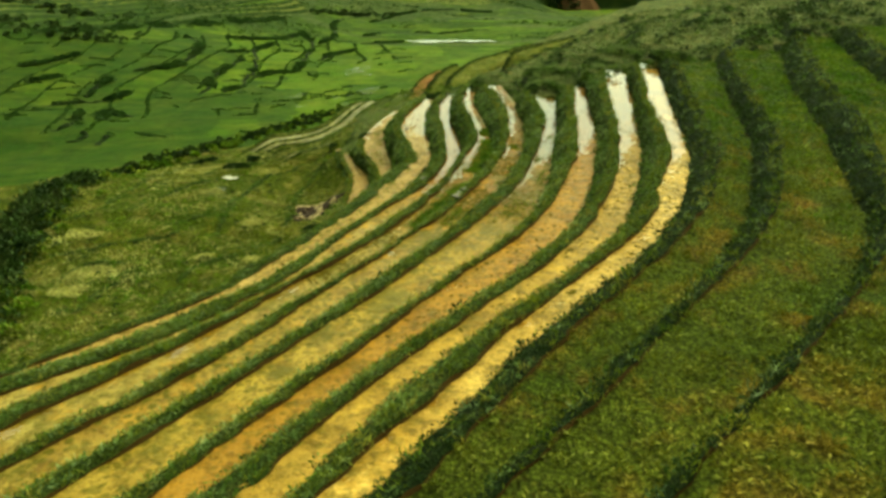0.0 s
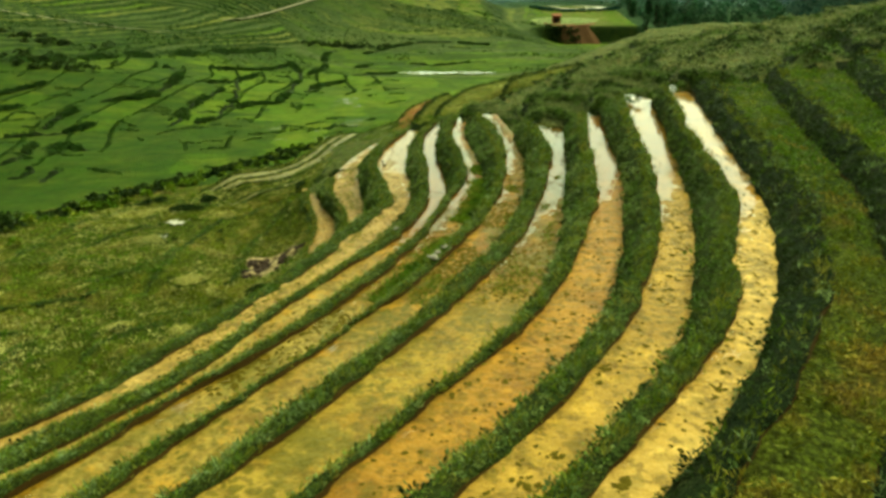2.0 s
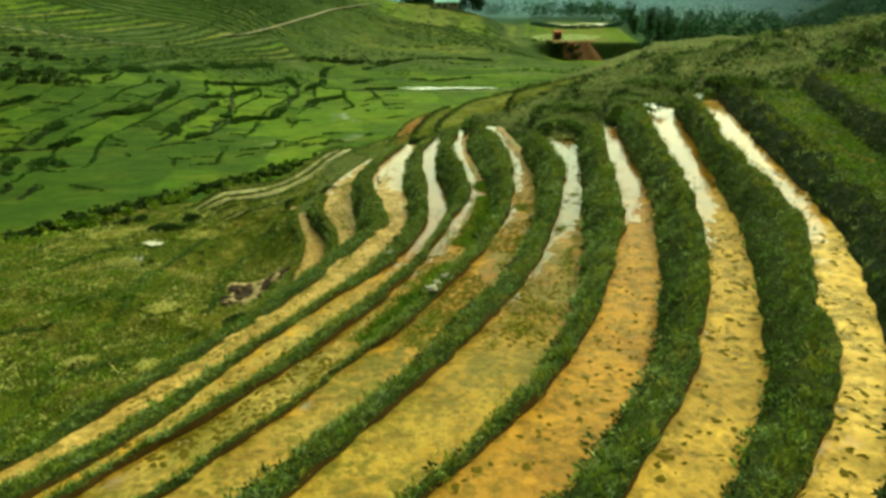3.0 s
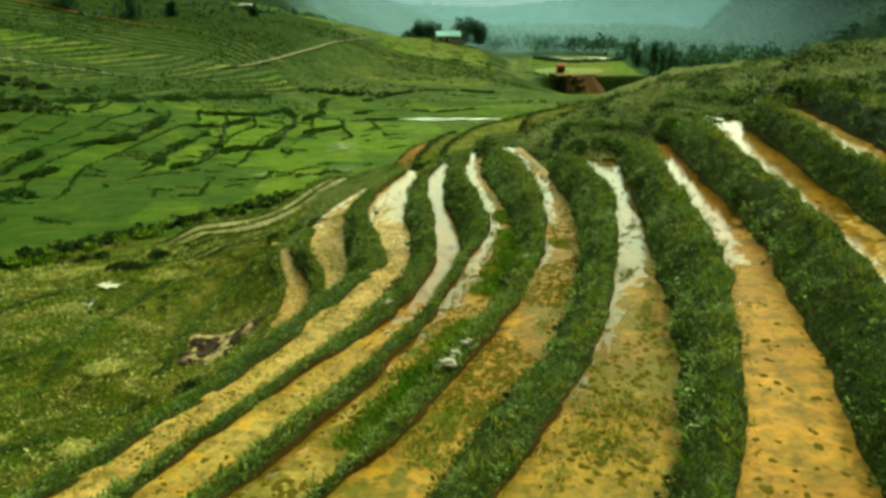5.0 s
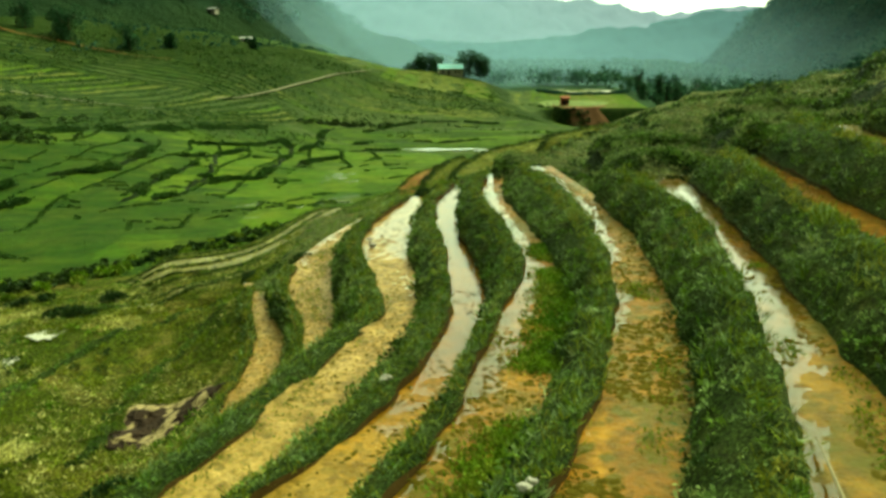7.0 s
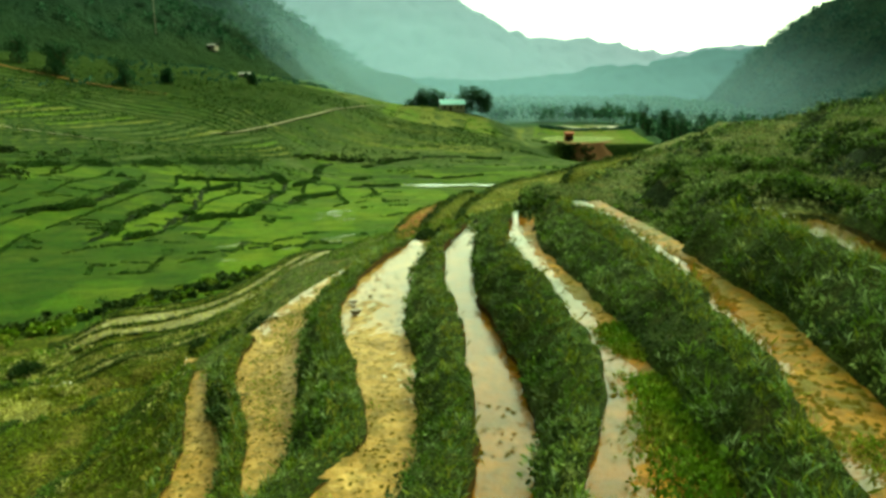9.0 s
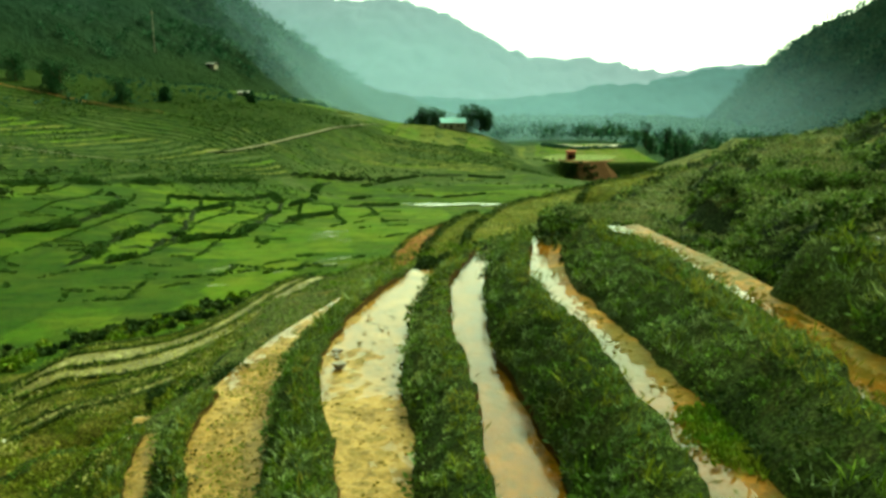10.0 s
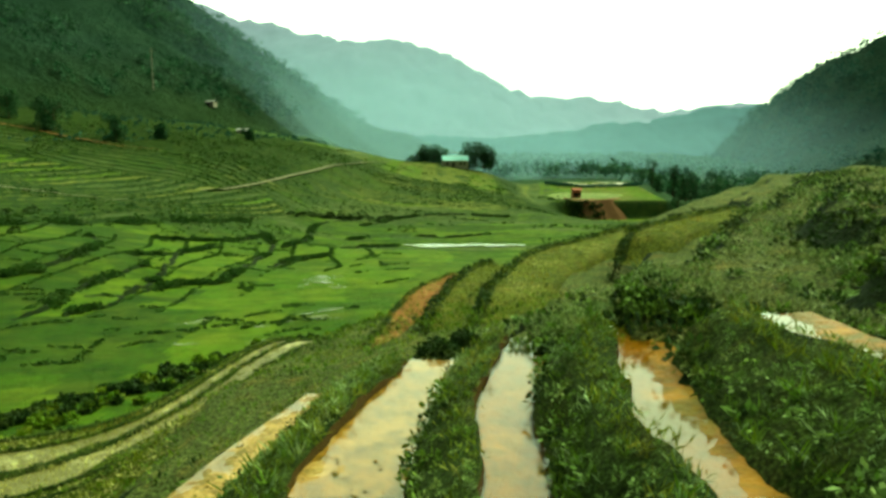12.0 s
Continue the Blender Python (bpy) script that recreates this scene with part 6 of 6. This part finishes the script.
# ---- the far floor of the valley ----


def drape(pts, width, lift, mat, name, n=80, across=5):
    """A strip laid on the ground along a plan line."""
    P = smooth_line(pts, n)
    t = np.gradient(P, axis=0)
    t /= np.linalg.norm(t, axis=1, keepdims=True)
    side = np.stack([-t[:, 1], t[:, 0]], 1)
    rows = [P + side * width * u for u in np.linspace(-0.5, 0.5, across)]
    X, Y = np.stack([r[:, 0] for r in rows], 1), np.stack([r[:, 1] for r in rows], 1)
    Z = surface(X, Y).max(1, keepdims=True) + lift + 0 * X
    k = np.ones(7) / 7
    Z = np.repeat(np.convolve(np.pad(Z[:, 0], 3, "edge"), k, "valid")[:, None], across, 1)
    return new(name, sheet(name, X, Y, Z, mat))


tagged(drape([(-78, 282), (-73, 290), (-61, 320), (-46, 360), (-31, 400), (-12, 412)], 1.8, 0.2, ROAD, "road"), "pale unpaved road climbing to the farmhouse", "road", "", "structure")
tagged(drape([(-150, 236), (-120, 232), (-95, 236), (-84, 244)], 0.9, 0.15, ROAD, "track"), "pale track between the far terraces", "track", "", "structure")
tagged(drape([(-190, 342), (-160, 338), (-135, 334), (-112, 338)], 1.6, 0.3, RED_EARTH, "track"), "bare earth track at the foot of the mountain", "track", "", "structure")


def water_patch(x, y, sx, sy, turn, label, seed, lift=0.5):
    bm = bmesh.new()
    n = 36
    pts = []
    for k in range(n):
        a = k / n * 6.283
        r = 1 + 0.28 * math.sin(3 * a + seed) + 0.15 * math.sin(7 * a + 2 * seed)
        pts.append(bm.verts.new((sx / 2 * r * math.cos(a), sy / 2 * r * math.sin(a), 0)))
    bm.faces.new(pts)
    ob = tagged(part("water_patch", bm, POND), label, "water", "", "structure")
    ob.matrix_world = pose(x, y, float(surface(np.full(9, x) + np.linspace(-sx, sx, 9) * 0.3, np.full(9, y)).max()) + lift * 0.3, 0, 0, turn)


water_patch(-1, 207, 18, 3.6, 4, "long shining strip of water in the fields", 1.0)
water_patch(10.5, 209, 8, 2.4, 6, "short strip of water in the fields", 2.0)
for k in range(12):
    water_patch(-20 + 11 * rng.random(), 147 + 11 * rng.random(), rng.uniform(0.8, 2.6), rng.uniform(0.12, 0.35), rng.uniform(10, 40), "thin shallow puddle between young rice", k * 1.3, 0.2)
for k in range(14):
    water_patch(-26 + 14 * rng.random(), 116 + 16 * rng.random(), rng.uniform(0.8, 3.0), rng.uniform(0.08, 0.18), rng.uniform(5, 35), "small puddle in a green field", k * 1.7, 0.2)

# scrub along the risers of the small fields
n = 120000
y = 200 + 190 * rng.random(n)
x = rng.uniform(-170, 50, n)
v = valley(x, y)
cutz, f = cut_steps(v, x, y)
keep = (f > 0.72) & (f < 0.94) & (hill(x, y)[0] < v - 0.3) & (fbm(x, y, 0.05, 3, 6.0) > -0.1)
keep = keep & ~on_spur(x, y)
x, y = x[keep][:3600], y[keep][:3600]
r = np.interp(y, [200, 340], [0.20, 0.32]) * rng.uniform(0.4, 1.3, len(x)) * (1 + 1.3 * step(0.1, 0.6, fbm(x, y, 0.04, 2, 8.0)))
at = np.stack([x, y, surface(x, y) + r * 0.1], 1)
base, d, size = bush_points(at, r, 6, np.interp(y, [200, 340], [0.36, 0.5]), 0.6)
stuff(leaves("riser_scrub", base, d, size, RISER_LEAF, 0.7), "dark scrub along the edges of the small fields", "shrubs")

# dark lines of growth on the risers of the terraced spur
x, y = rng.uniform(-190, -44, 60000), rng.uniform(158, 292, 60000)
f = cut_steps(valley(x, y), x, y)[1]
keep = on_spur(x, y) & (f > 0.74) & (f < 0.93) & (fbm(x, y, 0.05, 3, 4.0) > -0.25)
x, y = x[keep][:4200], y[keep][:4200]
scrub("riser_scrub", x, y, rng.uniform(0.1, 0.34, len(x)), 5, 0.4, RISER_LEAF, "dark growth on the risers of the terraced spur", 0.1, 0.6)

n = 90000
x, y = rng.uniform(-100, 34, n), rng.uniform(300, 428, n)
f = cut_steps(valley(x, y), x, y)[1]
keep = (f > 0.80) & (f < 0.96) & (fbm(x, y, 0.04, 3, 2.0) > -0.35) & (np.hypot(x - 2.6, y - 421) > 8)
x, y = x[keep][:2600], y[keep][:2600]
scrub("terrace_edge_scrub", x, y, rng.uniform(0.08, 0.24, len(x)), 5, 0.34, RISER_LEAF, "dark growth on the terrace edges below the farmhouse", 0.1, 0.7)
n = 60000
x, y = rng.uniform(-95, -8, n), rng.uniform(96, 198, n)
w = (x + 0.12 * (y - 150) + 5 * fbm(x, y, 0.03, 3, 4.0)) / 6.5
keep = (np.abs(w - np.round(w)) < 0.05) & (fbm(x, y, 0.06, 3, 9.0) > 0.0) & (hill(x, y)[0] < valley(x, y) - 0.3) & (in_sweep(x, y)[0] < 0.1) & (y - 0.6 * (x + 20) > 100)
x, y = x[keep][:4200], y[keep][:4200]
scrub("plot_edge_scrub", x, y, rng.uniform(0.08, 0.26, len(x)), 10, 0.2, RISER_LEAF, "low dark growth along the edges of the fields", 0.2, 0.6)

# short broken lines of dark growth where the flat plots meet
for k in range(150):
    x0, y0 = rng.uniform(-92, -8), rng.uniform(98, 200)
    turn, run = rng.normal() * 0.5 + 0.25, rng.uniform(1.2, 5.5)
    if y0 - 0.6 * (x0 + 20) < 102 or hill(np.array([x0 + run]), np.array([y0]))[0][0] > valley(np.array([x0 + run]), np.array([y0]))[0] - 0.5:
        continue
    u = rng.random(int(7 * run)) - 0.5
    x, y = x0 + run * u * math.cos(turn), y0 + run * u * math.sin(turn) + 0.5 * np.sin(3 * u + k)
    scrub("plot_edge_scrub", x + 0.12 * rng.normal(size=len(u)), y + 0.12 * rng.normal(size=len(u)), rng.uniform(0.07, 0.26, len(u)) * (1.3 - 1.6 * np.abs(u)), 10, 0.2, RISER_LEAF, "short line of dark growth between flat plots", 0.2, 0.6)

# overgrown bunds between the flat fields of the valley
VALLEY_BUNDS = [
    [(-55, 143), (-53.6, 148), (-53, 155), (-54, 163), (-57.5, 174), (-62, 179)],
    [(-43.6, 125.7), (-42.5, 131), (-44.4, 137), (-44.6, 144), (-43.2, 157)],
    [(-39.4, 127.6), (-37.5, 133.8), (-38.5, 139), (-38.7, 148), (-40.5, 158), (-44, 172), (-43, 185)],
    [(-37.6, 142), (-34.7, 149), (-31, 152), (-31.6, 167), (-34, 192), (-40.3, 212)],
    [(-47.7, 163), (-46, 167), (-44.5, 171)],
    [(-54.3, 188), (-43.5, 194.6), (-39.2, 210)],
    [(-32.6, 194), (-31, 210.5), (-35.5, 246), (-28.8, 262)],
    [(-28.4, 165), (-27, 178), (-23, 185)],
    [(-22.7, 217), (-13.6, 230), (0, 227), (13.7, 230)],
]
VALLEY_BUNDS += [
    [(-67.5, 115), (-62.6, 119), (-57.5, 122), (-55.7, 126)],
    [(-56, 100), (-55.2, 104), (-58, 113)],
    [(-52, 95.7), (-50.4, 97.4), (-51.2, 100)],
    [(-47, 94), (-47.2, 96), (-47.3, 98.5)],
    [(-51.7, 106.7), (-53.7, 112), (-48, 108.4)],
    [(-80.5, 139), (-77, 142), (-74, 148)],
    [(-75.4, 130), (-73, 132.5), (-71.6, 134)],
    [(-61.8, 123), (-62.2, 129), (-61.5, 134)],
    [(-60, 140), (-56, 143), (-52.5, 148)],
    [(-24, 250), (-13, 273), (0.4, 284), (18, 280)],
    [(-22, 198), (-17, 202), (-11.6, 204)],
    [(-42.2, 137.6), (-40, 138.6), (-38.5, 138.8)],
]
HEDGEROW = [(-86, 160), (-80, 176), (-74, 192), (-66, 206), (-57, 219), (-50, 239)]
for pts, wide, high in [(q, 1.2, 0.6) for q in VALLEY_BUNDS] + [(HEDGEROW, 2.6, 0.9)]:
    if wide < 2:
        field_bund(pts, wide, high, DARK_TURF, "overgrown bund between flat green fields", "bunds of the valley floor")
    run = smooth_line(pts, 60)
    m = int((9 + 5 * wide) * np.linalg.norm(np.diff(run, axis=0), axis=1).sum())
    i = rng.integers(0, 60, m)
    x, y = run[i, 0] + rng.normal(size=m) * 0.36 * wide, run[i, 1] + rng.normal(size=m) * (0.36 if wide < 2 else 1.4) * wide
    keep = fbm(x, y, 0.22, 3, 3.0) > (0.1 if wide > 2 else 0.0)
    x, y = x[keep], y[keep]
    scrub("bund_scrub", x, y, 1.3 * high * rng.uniform(0.15, 0.75, len(x)), 24, 0.27, RISER_LEAF, "dark scrub on a bund of the valley fields", 0.45, 0.65)
for bx, by, r in ((-36, 262, 3.4), (-31, 266, 3.2), (-27, 264, 2.8), (-86, 163, 3.0), (-92, 168, 3.4), (-80, 158, 2.4), (-104, 196, 3.2), (-96, 190, 3.0)):
    q = rng.normal(size=16)
    xs = bx + q * r * 2.6
    ys = by + q * r * 0.5 + rng.normal(size=16) * r * 0.3
    scrub("thicket", xs, ys, r * rng.uniform(0.12, 0.42, 16), 90, 0.45, DARK_LEAF, "dark thicket between the fields", 0.4, 0.7)

# the shelf of pale earth with its red cutting, the brick hut and the pond behind
bm = bmesh.new()
n = 48
top, low = [], []
for k in range(n):
    a = k / n * 6.283
    r = 1 + 0.10 * math.sin(3 * a + 1) + 0.05 * math.sin(9 * a)
    top.append(bm.verts.new((66 + 17 * r * math.cos(a), 389 + 13 * r * math.sin(a), -18.0 + 0.3 * math.sin(4 * a))))
    low.append(bm.verts.new((72 + 27 * r * math.cos(a) + 0.3 * math.sin(11 * a), 386 + 22 * r * math.sin(a) + 0.3 * math.cos(13 * a), -34)))
bm.faces.new(top)
for k in range(n):
    bm.faces.new((top[k], low[k], low[(k + 1) % n], top[(k + 1) % n]))
bmesh.ops.recalc_face_normals(bm, faces=bm.faces)
shelf = tagged(part("earth_shelf", bm, CUTTING), "shelf of pale field above a red earth cutting", "earth bank", "", "structure")
A, R = np.meshgrid(np.linspace(0, 2 * np.pi, 61), np.linspace(0.02, 1, 14))
rag = 1 + 0.10 * np.sin(3 * A + 1) + 0.08 * np.cos(2 * A) + 0.04 * np.sin(7 * A)
X, Y = 62 + 17 * R * rag * np.cos(A), 391.5 + 12.5 * R * rag * np.sin(A)
tagged(new("pale_field", sheet("pale_field", X, Y, np.maximum(surface(X, Y), -18.1) + 0.25 - 0.5 * R**8, PALE_FIELD)), "pale yellow-green field on the earth shelf", "field", "", "structure")
a, q = rng.uniform(2.4, 4.9, 260), rng.random(260)
x, y = 63 + (17.5 + 10 * q) * np.cos(a), 387 + (12.5 + 9 * q) * np.sin(a)
at = np.stack([x, y, -18.6 - 14 * q], 1)
base, dd, size = bush_points(at, rng.uniform(0.7, 1.8, 260), 60, 0.7)
stuff(leaves("bank_scrub", base, dd, size, DARK_LEAF, 0.7), "dark scrub on the slope below the pale field", "shrubs")
house(57.5, 386, -17.7, 3.4, 3.2, 3.4, 0.8, 5, BRICK, BRICK, "small red brick hut on the pale field")
# the sky's reflection is put into the pond's pale colour
bm = bmesh.new()
bm.faces.new([bm.verts.new((74 + 19 * math.cos(k / 40 * 6.283), 434 + 9 * math.sin(k / 40 * 6.283) + 0.8 * math.sin(k), -14.7)) for k in range(40)])
tagged(part("pond", bm, PALE_SHINE), "long pale pond with the white sky's reflection in its colour", "pond", "", "structure")
a, q = rng.uniform(3.3, 6.1, 200), rng.random(200)
x, y = 74 + (20.5 + 5 * q) * np.cos(a), 434 + (10.5 + 5 * q) * np.sin(a)
scrub("bank_scrub", x, y, rng.uniform(0.5, 1.1, 200), 30, 0.6, FOREST, "green scrub round the pond", 0.2, 0.7)

for x, y, h, s in ((-131, 343, 11, 4.0), (-155, 343, 14, 5.0), (-160, 346, 13, 4.6), (-178, 352, 12, 4.5), (-120, 360, 7, 3), (-93, 395, 6, 2.6)):
    tree(x, y, ground_at(x, y) - 0.5, h, s, "dark spreading tree at the mountain's foot", 2600, 0.6, "trees at the mountain's foot")
for k in range(34):
    x, y = rng.uniform(94, 150), rng.uniform(335, 470)
    tree(x, y, ground_at(x, y) - 0.5 if y < 430 else -24, rng.uniform(9, 17), rng.uniform(2.2, 4.0), "slender tree of the grove beside the stream", 700, 0.8, "grove beside the stream")
pole = tagged(new("pole"), "tall pale utility pole on the mountainside", "pole")
pole.location = (-158, 450, 34)
bm = bmesh.new()
bmesh.ops.create_cone(bm, segments=10, radius1=0.35, radius2=0.2, depth=22, matrix=pose(0, 0, 11))
part("mast", bm, STONE, pole)
bm = bmesh.new()
box(bm, 0, 0, 20, 2.6, 0.25, 0.25)
part("crossarm", bm, WOOD, pole)

# ---- small things on the terraces ----
stick = tagged(new("bamboo_stick"), "long bamboo stick lying across the paddy's edge", "stick")
stick.matrix_world = look((4.45, 39.3, 9.62), (5.18, 41.85, 9.5))
bm = bmesh.new()
for k in range(5):
    bmesh.ops.create_cone(bm, segments=8, radius1=0.022, radius2=0.02, depth=0.52, matrix=pose(0, 0, -0.27 - 0.53 * k))
    bmesh.ops.create_cone(bm, segments=8, radius1=0.026, radius2=0.026, depth=0.03, matrix=pose(0, 0, -0.535 - 0.53 * k))
part("cane", bm, WOOD, stick)
bm = bmesh.new()
bmesh.ops.create_cone(bm, segments=6, radius1=0.012, radius2=0.006, depth=0.7, matrix=pose(0.16, 0.02, -0.75, 0, 28, 0))
bmesh.ops.create_cone(bm, segments=6, radius1=0.01, radius2=0.005, depth=0.4, matrix=pose(-0.08, 0.02, -0.3, 0, -26, 0))
part("side_twig", bm, WOOD, stick, "thin side twigs of the stick")


def stone(x, y, z, r, label, k):
    bm = bmesh.new()
    bmesh.ops.create_icosphere(bm, subdivisions=2, radius=0.75 * r)
    for v in bm.verts:
        v.co = Vector((v.co.x * 1.25, v.co.y, v.co.z * 0.6)) * (1 + 0.6 * noise.noise(v.co * 4 / r * 0.4 + Vector((k * 3.1, 0, 0))))
    ob = tagged(part("stone", bm, STONE), label, "stone", "stones on the bunds")
    ob.location = (x, y, z)


for k, (x, y, r) in enumerate(((0.83, 41.1, 0.22), (1.0, 41.7, 0.14), (1.26, 42.25, 0.12), (1.38, 42.4, 0.11), (0.57, 41.2, 0.09), (0.92, 41.45, 0.08))):
    stone(x, y, 8.42, r, "pale broken stone on a grassy bund", k)
for k, (x, y, r) in enumerate(((-3.68, 68.0, 0.17), (-3.48, 66.9, 0.2), (-3.6, 67.4, 0.1))):
    stone(x, y, 4.92, r, "pale stone at the paddy's edge", k + 9)
stone(-1.45, 50.25, 6.12, 0.24, "pale stone lying on the bund of a milky paddy", 14)
